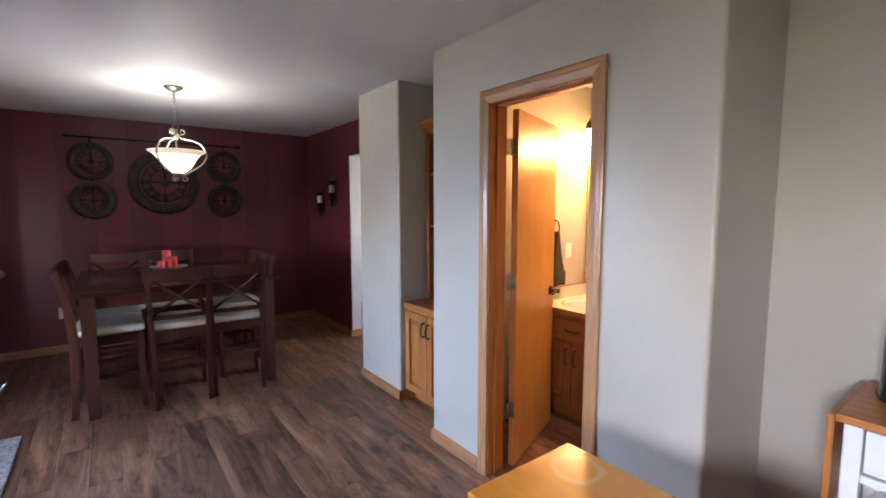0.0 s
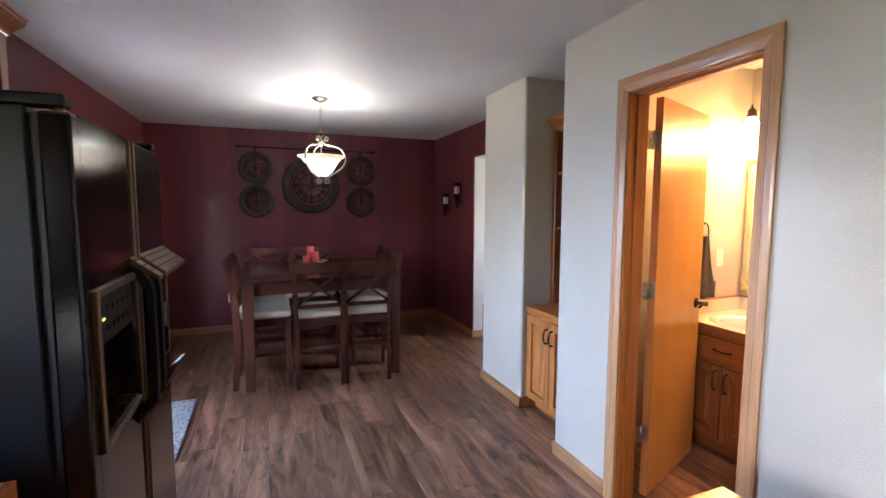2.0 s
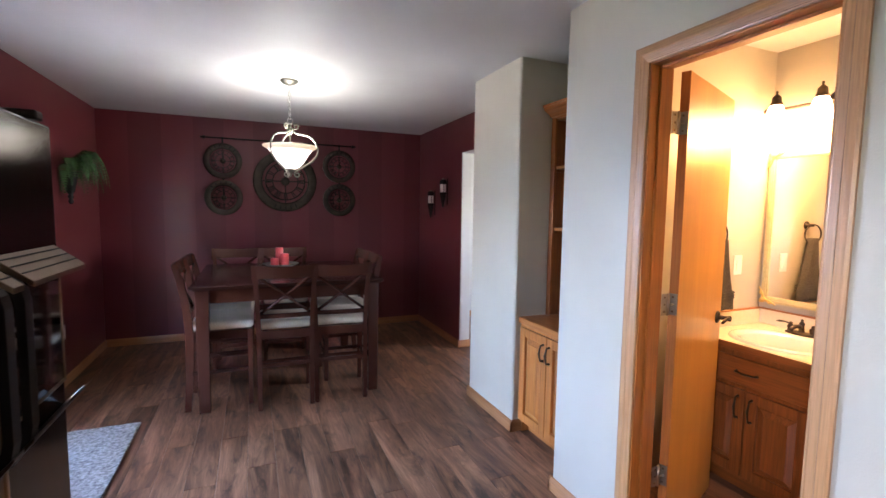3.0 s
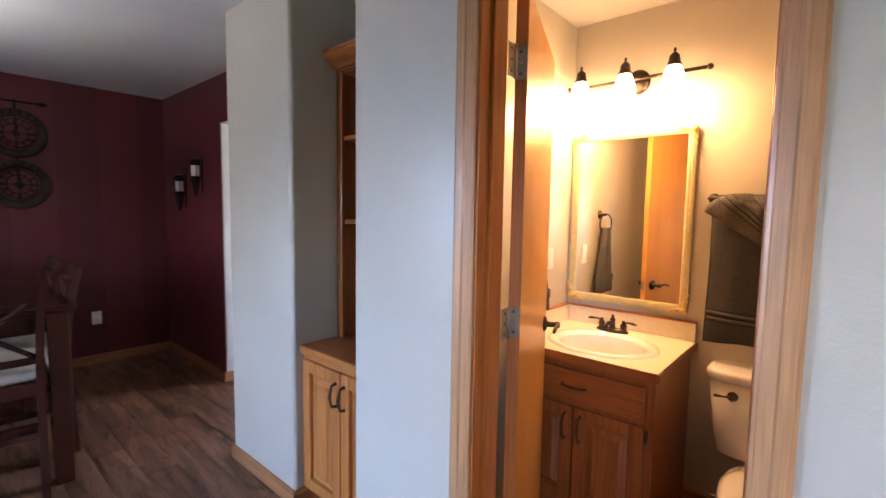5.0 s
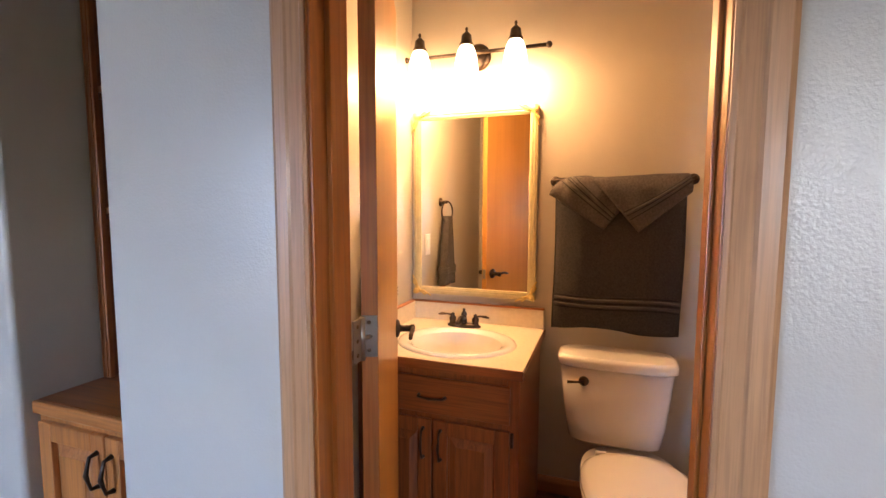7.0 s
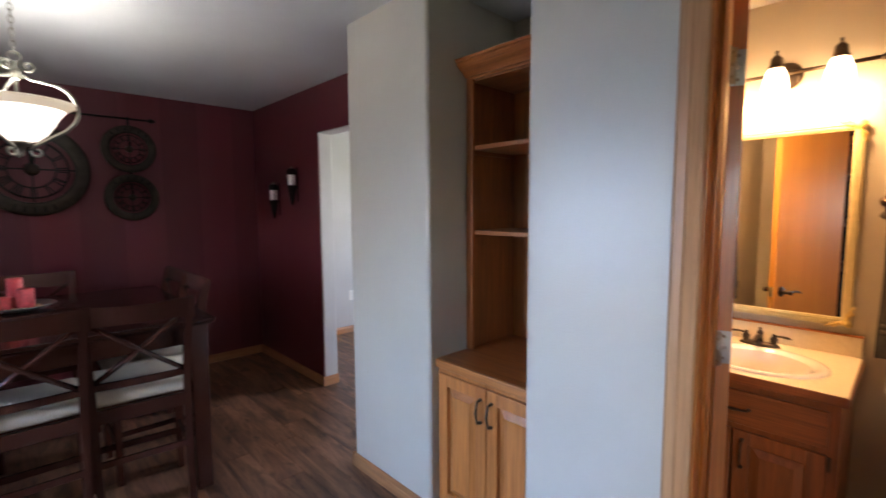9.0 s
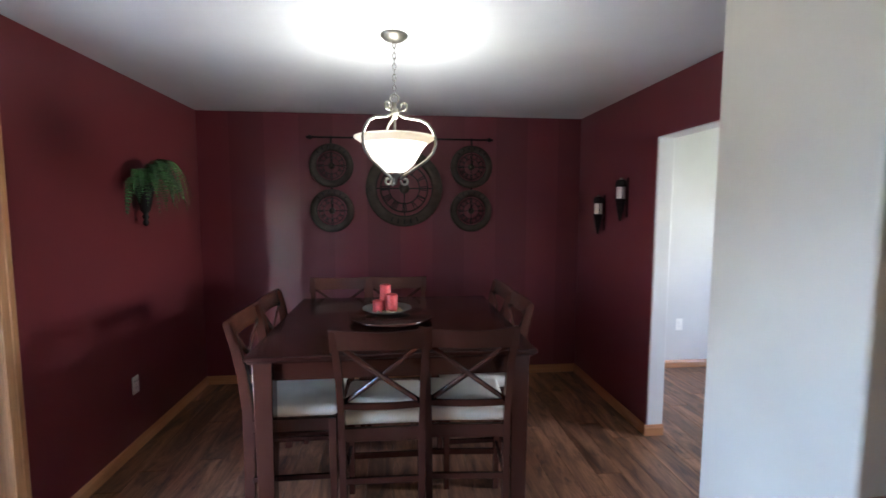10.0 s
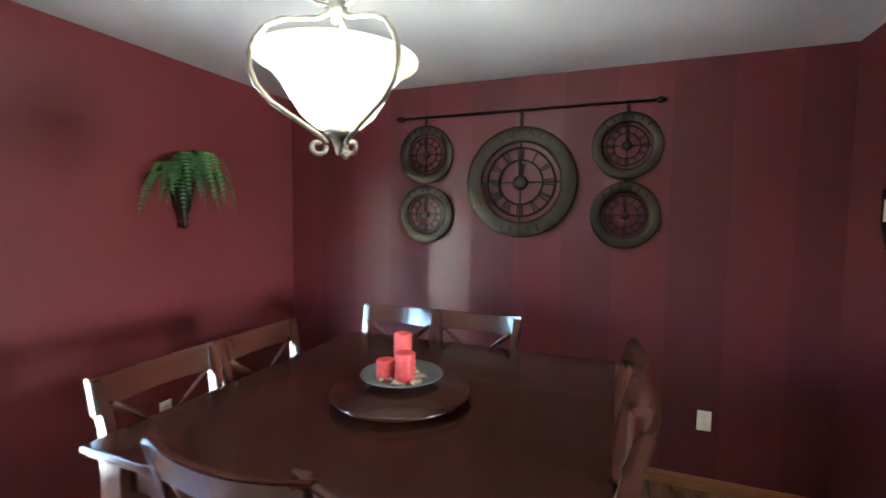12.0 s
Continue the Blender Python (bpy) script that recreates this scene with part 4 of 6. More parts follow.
part("lid", moved(egg([(0.402, -0.22, -0.715, 0.182), (0.408, -0.22, -0.722, 0.187), (0.42, -0.22, -0.718, 0.184), (0.428, -0.23, -0.69, 0.165), (0.431, -0.25, -0.62, 0.12)]), SKEW), PORCELAIN, toilet)
for s in (-1, 1):
    part("seat_hinge", tube([(-0.235, s * 0.07 - 0.04, 0.36), (-0.235, s * 0.07, 0.36)], 0.011, 10), PORCELAIN, toilet)

# ---- niche: buffet base, its top, and the hutch on it ----
NY = 3.126
buffet = thing("buffet_cabinet", pose(2.062, NY, 0, 0, 0, -90), "oak base cabinet with two raised-panel doors", "cabinet")
BW = 0.615
part("body", join(blk(0, 0.018, 0.018, 0.55, 0.0, 0.737), blk(BW - 0.018, BW, 0.018, 0.55, 0.0, 0.737), blk(0.018, BW - 0.018, 0.018, 0.55, 0.09, 0.11), blk(0.018, BW - 0.018, 0.53, 0.55, 0.11, 0.737)), OAK["z"], buffet)
part("face_frame", join(blk(0, 0.03, 0, 0.018, 0.09, 0.737, 0.001), blk(BW - 0.03, BW, 0, 0.018, 0.09, 0.737, 0.001), blk(0.03, BW - 0.03, 0, 0.018, 0.705, 0.737, 0.001), blk(0.03, BW - 0.03, 0, 0.018, 0.09, 0.12, 0.001)), OAK["z"], buffet)
part("toe_kick", blk(0.018, BW - 0.018, 0.07, 0.085, 0, 0.09), OAK["x"], buffet)
for x0, x1, px in ((0.02, BW / 2 - 0.003, BW / 2 - 0.03), (BW / 2 + 0.003, BW - 0.02, BW / 2 + 0.03)):
    d = part("door", raised_panel(x0, x1, 0.098, 0.715, -0.019), OAK["z"], buffet, "raised-panel oak door")
    part("pull", pull(0.10, pose(px, -0.019, 0.615), 0.0055, 0.028), BRONZE, d, "bronze bow pull")
buffet_top = thing("cabinet_worktop", pose(0, 0, 0), "oak top board of the niche cabinet", "worktop")
part("board", blk(2.060, 2.617, 2.508, 3.128, 0.738, 0.775, 0.002), WARM_OAK["y"], buffet_top)
part("front_edge", blk(2.042, 2.060, 2.508, 3.128, 0.736, 0.776, 0.006, 3), OAK["y"], buffet_top, "rounded solid oak edge")
hutch = thing("hutch_shelves", pose(2.25, NY, 0.777, 0, 0, -90), "oak open hutch with two shelves, standing empty", "bookcase")
HT = 2.10 - 0.777
part("side_panel", blk(0, 0.018, 0.018, 0.362, 0, HT), RED_OAK["z"], hutch)
part("side_panel", blk(BW - 0.018, BW, 0.018, 0.362, 0, HT), RED_OAK["z"], hutch)
part("back_panel", blk(0.018, BW - 0.018, 0.352, 0.362, 0, HT), OAK["z"], hutch)
part("top_panel", blk(0.018, BW - 0.018, 0.018, 0.352, HT - 0.05, HT - 0.03), WARM_OAK["x"], hutch)
for s in (0, 1):
    a = 0 if not s else BW - 0.04
    part("stile", join(blk(a, a + 0.04, 0, 0.018, 0, HT, 0.003), blk(a + 0.008, a + 0.013, -0.003, 0.002, 0, HT - 0.04, 0.001), blk(a + 0.026, a + 0.031, -0.003, 0.002, 0, HT - 0.04, 0.001)), WARM_OAK["z"], hutch)
part("top_rail", blk(0.04, BW - 0.04, 0, 0.018, HT - 0.045, HT, 0.002), WARM_OAK["x"], hutch)
for z in (1.35, 1.748):
    part("shelf", blk(0.019, BW - 0.019, 0.02, 0.35, z - 0.777 - 0.011, z - 0.777 + 0.009, 0.003), WARM_OAK["x"], hutch)
    for x in (0.018, BW - 0.026):
        part("shelf_cleat", blk(x, x + 0.008, 0.03, 0.34, z - 0.777 - 0.03, z - 0.777 - 0.012), RED_OAK["y"], hutch)
crown_prof = [(0.0, 0.0), (-0.012, 0.002), (-0.018, 0.012), (-0.03, 0.022), (-0.052, 0.034), (-0.066, 0.048), (-0.066, 0.058), (-0.075, 0.06), (-0.075, 0.072), (0.0, 0.072)]
bm = bmesh.new()
ends = []
for x in (-0.0, BW):
    ends.append([bm.verts.new((x, y + 0.001, z + HT - 0.035)) for y, z in crown_prof])
n = len(crown_prof)
for i in range(n):
    bm.faces.new((ends[0][i], ends[0][(i + 1) % n], ends[1][(i + 1) % n], ends[1][i]))
bm.faces.new(ends[0])
bm.faces.new(ends[1][::-1])
bmesh.ops.recalc_face_normals(bm, faces=bm.faces[:])
part("crown", bm, WARM_OAK["x"], hutch, "stepped oak crown moulding")

# ---- dining: table ----
table = thing("dining_table", pose(0.72, 4.78, 0), "dark cherry square counter-height dining table", "table")
T = 0.68
part("tabletop", join(blk(-T, T, -T, T, 0.893, 0.915, 0.006, 3), blk(-T + 0.012, T - 0.012, -T + 0.012, T - 0.012, 0.88, 0.894, 0.004)), CHERRY["y"], table)
for sx in (-1, 1):
    for sy in (-1, 1):
        x, y = sx * 0.605, sy * 0.605
        lg = blk(x - 0.045, x + 0.045, y - 0.045, y + 0.045, 0.0, 0.88, 0.005)
        for v in lg.verts:
            if v.co.z < 0.1:
                v.co.x = x + (v.co.x - x) * 0.8
                v.co.y = y + (v.co.y - y) * 0.8
        part("leg", lg, CHERRY["z"], table)
for s in (-1, 1):
    part("apron", blk(-0.56, 0.56, s * 0.615 - 0.011, s * 0.615 + 0.011, 0.785, 0.88, 0.003), CHERRY["x"], table)
    part("apron", blk(s * 0.615 - 0.011, s * 0.615 + 0.011, -0.56, 0.56, 0.785, 0.88, 0.003), CHERRY["y"], table)
part("leaf_seam", blk(-T + 0.004, T - 0.004, 0.2295, 0.2305, 0.914, 0.9154), DARK_SLOT, table)


def chair_at(m, label):
    """A counter-height chair with a crossed back; its back stands at the origin, the seat towards +y."""
    c = thing("dining_chair", m, label, "chair", "chairs round the table")
    hw = 0.19
    for s in (-1, 1):
        x = s * hw
        pts = [(x * 0.95, -0.012, 0), (x * 0.95, 0.004, 0.2), (x * 0.96, 0.012, 0.45), (x * 0.97, 0.01, 0.62), (x, -0.008, 0.8), (x * 1.05, -0.035, 0.95), (x * 1.1, -0.062, 1.052)]
        rads = [0.022, 0.024, 0.027, 0.027, 0.025, 0.023, 0.02]
        bm = bmesh.new()
        rings = []
        for (px, py, pz), r in zip(pts, rads):
            rings.append([bm.verts.new((px + a * 0.016, py + b * r, pz)) for a, b in ((-1, -1), (1, -1), (1, 1), (-1, 1))])
        for a, b in zip(rings, rings[1:]):
            for i in range(4):
                bm.faces.new((a[i], a[(i + 1) % 4], b[(i + 1) % 4], b[i]))
        bm.faces.new(rings[0][::-1])
        bm.faces.new(rings[-1])
        bmesh.ops.bevel(bm, geom=[e for e in bm.edges if abs(e.verts[0].co.z - e.verts[1].co.z) > 0.02], offset=0.005, segments=2, affect="EDGES")
        part("back_leg", bm, CHERRY["z"], c)
        fl = blk(x - 0.02, x + 0.02, 0.385, 0.425, 0, 0.575, 0.004)
        for v in fl.verts:
            if v.co.z < 0.1:
                v.co.x, v.co.y = x + (v.co.x - x) * 0.75, 0.405 + (v.co.y - 0.405) * 0.75
        part("front_leg", fl, CHERRY["z"], c)
        part("side_rail", blk(x - 0.011, x + 0.011, 0.03, 0.39, 0.51, 0.575, 0.003), CHERRY["y"], c)
        part("side_stretcher", blk(x - 0.009, x + 0.009, 0.02, 0.39, 0.262, 0.287, 0.003), CHERRY["y"], c)
    part("front_rail", blk(-hw + 0.018, hw - 0.018, 0.395, 0.417, 0.51, 0.575, 0.003), CHERRY["x"], c)
    part("back_rail", blk(-hw + 0.016, hw - 0.016, 0.0, 0.022, 0.51, 0.575, 0.003), CHERRY["x"], c)
    part("front_stretcher", blk(-hw + 0.016, hw - 0.016, 0.397, 0.415, 0.20, 0.232, 0.003), CHERRY["x"], c)
    part("back_stretcher", blk(-hw + 0.016, hw - 0.016, -0.004, 0.014, 0.305, 0.335, 0.003), CHERRY["x"], c)

    def curved(zlow, z1, y0, y1, sag, t, crown=0.0):
        bm = bmesh.new()
        n = 12
        rows = []
        for i in range(n + 1):
            u = -1 + 2 * i / n
            x = u * (hw * 1.1 + 0.017 if crown else hw * 0.985)
            b = -sag * (1 - u * u)
            zt = z1 + crown * (1 - u * u)
            z0 = zlow - (0.016 * u ** 6 if crown else 0.0)
            rows.append([bm.verts.new(p) for p in ((x, y0 + b - t, z0), (x, y0 + b + t, z0), (x, y1 + b + t, zt), (x, y1 + b - t, zt))])
        for a, b in zip(rows, rows[1:]):
            for i in range(4):
                bm.faces.new((a[i], a[(i + 1) % 4], b[(i + 1) % 4], b[i]))
        bm.faces.new(rows[0][::-1])
        bm.faces.new(rows[-1])
        bmesh.ops.recalc_face_normals(bm, faces=bm.faces[:])
        bmesh.ops.bevel(bm, geom=[e for e in bm.edges if abs(e.verts[0].co.x - e.verts[1].co.x) > 0.02], offset=0.004, segments=2, affect="EDGES")
        return bm
    part("top_rail", curved(0.966, 1.062, -0.038, -0.064, 0.034, 0.011, -0.012), CHERRY["x"], c)
    part("lower_rail", curved(0.665, 0.70, 0.008, 0.003, 0.015, 0.009), CHERRY["x"], c)
    for s in (-1, 1):
        pts = []
        for i in range(9):
            u = -1 + 2 * i / 8
            z = 0.695 + 0.28 * (i / 8)
            yb = 0.003 - 0.043 * (i / 8) - 0.016 * (1 - u * u)
            pts.append((s * u * (hw - 0.012), yb + (0.004 if s > 0 else -0.004), z))
        part("cross_slat", tube(pts, 0.0135, 8, False, 0.5), CHERRY["x"], c)
    cu = blk(-hw - 0.006, hw + 0.006, 0.018, 0.432, 0.576, 0.64, 0.028, 4)
    for v in cu.verts:
        if v.co.z > 0.6:
            u, w = v.co.x / (hw + 0.006), (v.co.y - 0.225) / 0.207
            v.co.z += 0.014 * (1 - u * u) * (1 - w * w) + 0.004 * math.sin(9 * u + 4 * w)
    part("seat", cu, CUSHION, c, "cream upholstered seat", True)
    return c


first = chair_at(pose(0.66, 4.075, 0, 0, 0, -1), "dark cherry cross-back counter chair with cream seat")
for x, y, r in ((1.058, 4.07, -5), (0.012, 4.405, -90), (0.018, 4.845, -91), (0.305, 5.468, 180), (0.735, 5.468, 179), (1.408, 4.665, 90), (1.405, 5.10, 91)):
    copy_thing(first, pose(x, y, 0, 0, 0, r))

susan = thing("lazy_susan", pose(0.70, 4.735, 0.916), "round dark cherry lazy susan on the table", "lazy susan")
part("foot", lathe([(0, 0), (0.11, 0), (0.11, 0.014), (0, 0.014)], 32), CHERRY["y"], susan)
part("disc", lathe([(0, 0.014), (0.225, 0.014), (0.242, 0.02), (0.246, 0.028), (0.24, 0.035), (0, 0.035)], 56), CHERRY["y"], susan)
plate = thing("plate", pose(0.672, 4.80, 0.952), "grey-green glazed plate on the lazy susan", "plate")
part("dish", lathe([(0, 0.0), (0.07, 0.0), (0.1, 0.006), (0.145, 0.024), (0.15, 0.026), (0.148, 0.03), (0.1, 0.013), (0.06, 0.008), (0, 0.008)], 44), PEWTER, plate)
for x, y, r, h in ((-0.01, 0.03, 0.033, 0.155), (-0.052, -0.025, 0.034, 0.068), (0.028, -0.03, 0.036, 0.105)):
    cd = thing("pillar_candle", pose(0.672 + x, 4.80 + y, 0.962), "tall red pillar candle standing in the plate" if h > 0.12 else "short red pillar candle standing in the plate", "candle", "candles on the plate")
    part("wax", lathe([(0, 0), (r, 0), (r * 1.01, h * 0.3), (r * 0.99, h * 0.7), (r, h - 0.004), (r - 0.004, h), (r * 0.6, h - 0.006), (0, h - 0.009)], 24), CANDLE, cd)
    part("wick", tube([(0, 0, h - 0.01), (0.001, 0.001, h + 0.004)], 0.0012, 5), DARK_SLOT, cd)
pebbles = bmesh.new()
rng = random.Random(4)
for i in range(46):
    a, d = rng.uniform(0, 6.28), rng.uniform(0.05, 0.1)
    b = bmesh.new()
    bmesh.ops.create_icosphere(b, subdivisions=1, radius=rng.uniform(0.006, 0.011))
    merge(pebbles, b, pose(0.672 + d * math.cos(a), 4.80 + d * math.sin(a), 0.968, 0, 0, rng.uniform(0, 90)) @ Matrix.Diagonal((1.3, 1, 0.6, 1)))
tagged(part("pebbles", pebbles, STONES), "pale decorative pebbles scattered in the plate", "pebbles", kind="stuff")

# ---- dining: pendant ----
pend = thing("pendant_light", pose(0.727, 4.33, -0.024), "brushed nickel bowl pendant with alabaster glass, lit", "pendant light")
part("canopy", moved(lathe([(0.0, H - 0.001), (0.066, H - 0.001), (0.067, H - 0.008), (0.058, H - 0.014), (0.052, H - 0.022), (0.03, H - 0.032), (0.008, H - 0.036), (0, H - 0.036)], 32), pose(0, 0, 0.024)), NICKEL, pend)
zt, zl, k = H - 0.012, 2.165, 0
z = zt - 0.012
while z > zl:
    pts = [(0.0085 * math.cos(a), 0, z + 0.0165 * math.sin(a)) for a in [2 * math.pi * i / 14 for i in range(14)]]
    if k % 2:
        pts = [(0, p[0], p[2]) for p in pts]
    part("chain_link", tube(pts, 0.0021, 6, True), NICKEL, pend)
    z -= 0.0255
    k += 1
part("loop", moved(torus(0.021, 0.0035), pose(0, 0, 2.142, 90)), NICKEL, pend)
part("hub", lathe([(0, 2.122), (0.011, 2.12), (0.014, 2.112), (0.01, 2.10), (0.022, 2.092), (0.022, 2.07), (0.014, 2.062), (0.017, 2.052), (0.012, 2.045), (0, 2.043)], 20), NICKEL, pend)
part("stem", tube([(0, 0, 2.05), (0, 0, 1.80)], 0.007, 10), NICKEL, pend)


def arm_curve():
    """Half of one arm, as (radius, z): scroll at the top, shoulder, belly, and the foot under the bowl."""
    top = [(0.02 + 0.002, 2.085)]
    pts = []
    for i in range(15):
        a = radians(-100 + 330 * i / 14)
        r = 0.021 - 0.011 * i / 14
        pts.append((0.044 + r * math.cos(a), 2.105 + r * math.sin(a)))
    pts = pts[::-1] + top
    body = [(0.018, 2.078), (0.024, 2.066), (0.048, 2.052), (0.09, 2.044), (0.13, 2.036), (0.166, 2.017), (0.191, 1.982), (0.204, 1.945), (0.204, 1.912), (0.190, 1.876), (0.158, 1.84), (0.11, 1.81), (0.07, 1.785), (0.038, 1.765), (0.028, 1.752)]
    low = []
    for i in range(13):
        a = radians(165 + 330 * i / 12)
        r = 0.021 - 0.011 * i / 12
        low.append((0.05 + r * math.cos(a), 1.742 + r * math.sin(a)))
    return pts, body, low


tp, bd, lw = arm_curve()
for a in (0, 120, 240):
    m = Matrix.Rotation(radians(a - 15.6), 4, "Z")
    for nm, pl, r in (("top_scroll", tp, 0.0055), ("arm", bd, 0.0068), ("bottom_scroll", lw, 0.0055)):
        part(nm, moved(tube([(p[0], 0, p[1]) for p in pl], r, 8), m), NICKEL, pend)
part("bowl", lathe([(0.03, 1.783), (0.055, 1.792), (0.088, 1.82), (0.115, 1.86), (0.138, 1.90), (0.158, 1.924), (0.147, 1.924), (0.124, 1.895), (0.105, 1.86), (0.08, 1.824), (0.05, 1.80), (0.03, 1.79)], 48), BOWL, pend, "glowing alabaster glass bowl")
part("bowl_rim", lathe([(0.158, 1.924), (0.172, 1.934), (0.186, 1.942), (0.199, 1.95), (0.2, 1.957), (0.192, 1.959), (0.17, 1.945), (0.147, 1.924)], 48), BOWL_RIM, pend, "amber glass rim")
part("finial", lathe([(0.0, 1.79), (0.036, 1.788), (0.036, 1.776), (0.026, 1.768), (0.016, 1.762), (0.012, 1.75), (0.009, 1.738), (0.006, 1.728), (0, 1.722)], 20), NICKEL, pend)

# ---- dining: clocks on the rod ----
def ring_plate(r0, r1, y0, y1, n=56, dome=0.008):
    """A flat ring in the x-z plane, slightly domed to the front (-y)."""
    bm = bmesh.new()
    prof = [(r0, y1), (r0, y0 + 0.002), (r0 + (r1 - r0) * 0.1, y0), ((r0 + r1) / 2, y0 - dome), (r1 - (r1 - r0) * 0.1, y0), (r1, y0 + 0.002), (r1, y1)]
    rings = [[bm.verts.new((r * math.cos(2 * math.pi * i / n), y, r * math.sin(2 * math.pi * i / n))) for i in range(n)] for r, y in prof]
    rings.append(rings[0])
    for a, b in zip(rings, rings[1:]):
        for i in range(n):
            bm.faces.new((a[i], a[(i + 1) % n], b[(i + 1) % n], b[i])).smooth = True
    bmesh.ops.recalc_face_normals(bm, faces=bm.faces[:])
    return bm


def letters(word, radius, parent, size, y, material):
    """Raised letters round the top of a ring."""
    step = size * 0.92 / radius
    for i, ch in enumerate(word):
        a = (len(word) - 1) / 2 * step - i * step
        cu = bpy.data.curves.new("letter", "FONT")
        cu.body, cu.size, cu.extrude, cu.align_x, cu.align_y = ch, size, 0.0012, "CENTER", "CENTER"
        cu.materials.append(material)
        ob = new("letter", cu)
        ob.parent = parent
        ob.matrix_basis = pose(-radius * math.sin(a), y, radius * math.cos(a)) @ Matrix.Rotation(-a, 4, "Y") @ pose(0, 0, 0, 90)


def numeral_bars(r0, r1, y):
    """Roman numerals as plain upright bars between two rings."""
    out = []
    counts = (3, 1, 2, 3, 3, 2, 3, 4, 4, 3, 2, 3)
    for hour, cnt in enumerate(counts):
        bm = bmesh.new()
        for k in range(cnt):
            a = radians(90 - 30 * hour) + (k - (cnt - 1) / 2) * 0.085
            lean = 0.05 if hour in (4, 5, 9, 10, 11) and k % 2 else 0.0
            p0 = (r0 * math.cos(a), y, r0 * math.sin(a))
            p1 = (r1 * math.cos(a + lean), y, r1 * math.sin(a + lean))
            merge(bm, beam(p0, p1, 0.008 * r1 / 0.19, 0.004, (0, 1, 0), 0.0008))
        out.append(bm)
    return out


def clock(x, z, R, inner, label, word=""):
    c = thing("wall_clock", pose(x, 6.172, z), label, "clock", "clocks on the rod")
    s = R / 0.345
    rim = part("rim", ring_plate(inner, R, -0.004, 0.012), CLOCK, c, "weathered metal clock rim")
    part("rim_bead", moved(torus(inner, 0.006 * s ** 0.5), pose(0, 0.002, 0, 90)), CLOCK_DARK, c)
    rm = inner * 0.86
    ri = inner * 0.56
    part("chapter_ring", ring_plate(rm - 0.012 * s, rm, 0.002, 0.008, 48, 0.001), CLOCK_DARK, c)
    part("chapter_ring", ring_plate(ri - 0.010 * s, ri, 0.002, 0.008, 40, 0.001), CLOCK_DARK, c)
    for bm in numeral_bars(ri, rm - 0.008 * s, 0.005):
        part("numeral", bm, CLOCK_DARK, c)
    for a in (0, 90, 180, 270):
        q = radians(a)
        part("spoke", beam((0.02 * s * math.cos(q), 0.007, 0.02 * s * math.sin(q)), (inner * math.cos(q), 0.007, inner * math.sin(q)), 0.011 * s, 0.004, (0, 1, 0), 0.001), CLOCK_DARK, c)
    part("hub", moved(lathe([(0, -0.014), (0.03 * s + 0.004, -0.012), (0.042 * s + 0.004, 0.0), (0.042 * s + 0.004, 0.01), (0, 0.01)], 20), pose(0, 0, 0, -90)), CLOCK, c)
    for a, l in ((80, 0.45), (93, 0.68)):
        q = radians(a)
        part("clock_hand", beam((0, -0.006, 0), (inner * l * math.cos(q), -0.006, inner * l * math.sin(q)), 0.014 * s + 0.002, 0.002, (0, 1, 0), 0.0006), CLOCK_DARK, c)
    if word:
        letters(word, (inner + R) / 2 + 0.004, c, (R - inner) * 0.76, -0.0135, CLOCK_DARK)
        for k in range(5):
            q = radians(270 - 22 + 11 * k)
            rr = (inner + R) / 2
            part("letter_bar", beam(((rr - 0.022) * math.cos(q), -0.012, (rr - 0.022) * math.sin(q)), ((rr + 0.022) * math.cos(q), -0.012, (rr + 0.022) * math.sin(q)), 0.016, 0.003, (0, 1, 0), 0.0008), CLOCK_DARK, c)
    else:
        for k in range(6):
            q = radians(90 - 45 + 18 * k)
            rr = (inner + R) / 2
            part("letter_bar", beam(((rr - 0.014) * math.cos(q), -0.0115, (rr - 0.014) * math.sin(q)), ((rr + 0.014) * math.cos(q), -0.0115, (rr + 0.014) * math.sin(q)), 0.014, 0.003, (0, 1, 0), 0.0006), CLOCK_DARK, c)
    return c


clock(0.808, 1.766, 0.345, 0.254, "large weathered metal open-face wall clock", "LOCAL")
for x in (0.166, 1.42):
    clock(x, 1.963, 0.192, 0.135, "small weathered metal clock hanging from the rod")
    clock(x, 1.565, 0.192, 0.135, "small weathered metal clock hung below another")
rod = thing("clock_rod", pose(0, 6.172, 2.208), "dark iron rod carrying the wall clocks", "rod")
part("bar", tube([(0.0, 0, 0), (1.57, 0, 0)], 0.008, 10), CLOCK_DARK, rod)
for x, s in ((0.0, -1), (1.57, 1)):
    part("finial", moved(lathe([(0, -0.03), (0.012, -0.022), (0.02, -0.008), (0.016, 0.004), (0.009, 0.012), (0.013, 0.02), (0, 0.03)], 14), pose(x + 0.02 * s, 0, 0, 0, 90 * s)), CLOCK_DARK, rod)
for x, d in ((0.166, 0.053), (1.42, 0.053), (0.808, 0.098)):
    part("hanger", join(blk(x - 0.009, x + 0.009, -0.003, 0.003, -d, 0.012, 0.002), tube([(x, 0, 0.012), (x, 0.016, 0.014), (x, 0.03, 0.008)], 0.004, 6)), CLOCK_DARK, rod)
for x in (0.166, 1.42):
    part("link", blk(x - 0.008, x + 0.008, 0.0, 0.004, -0.452, -0.426, 0.001), CLOCK_DARK, rod)


# ---- dining: fern and sconces ----
fern = thing("hanging_fern", pose(-0.968, 5.205, 1.70), "green artificial fern in a black wall bracket", "plant")
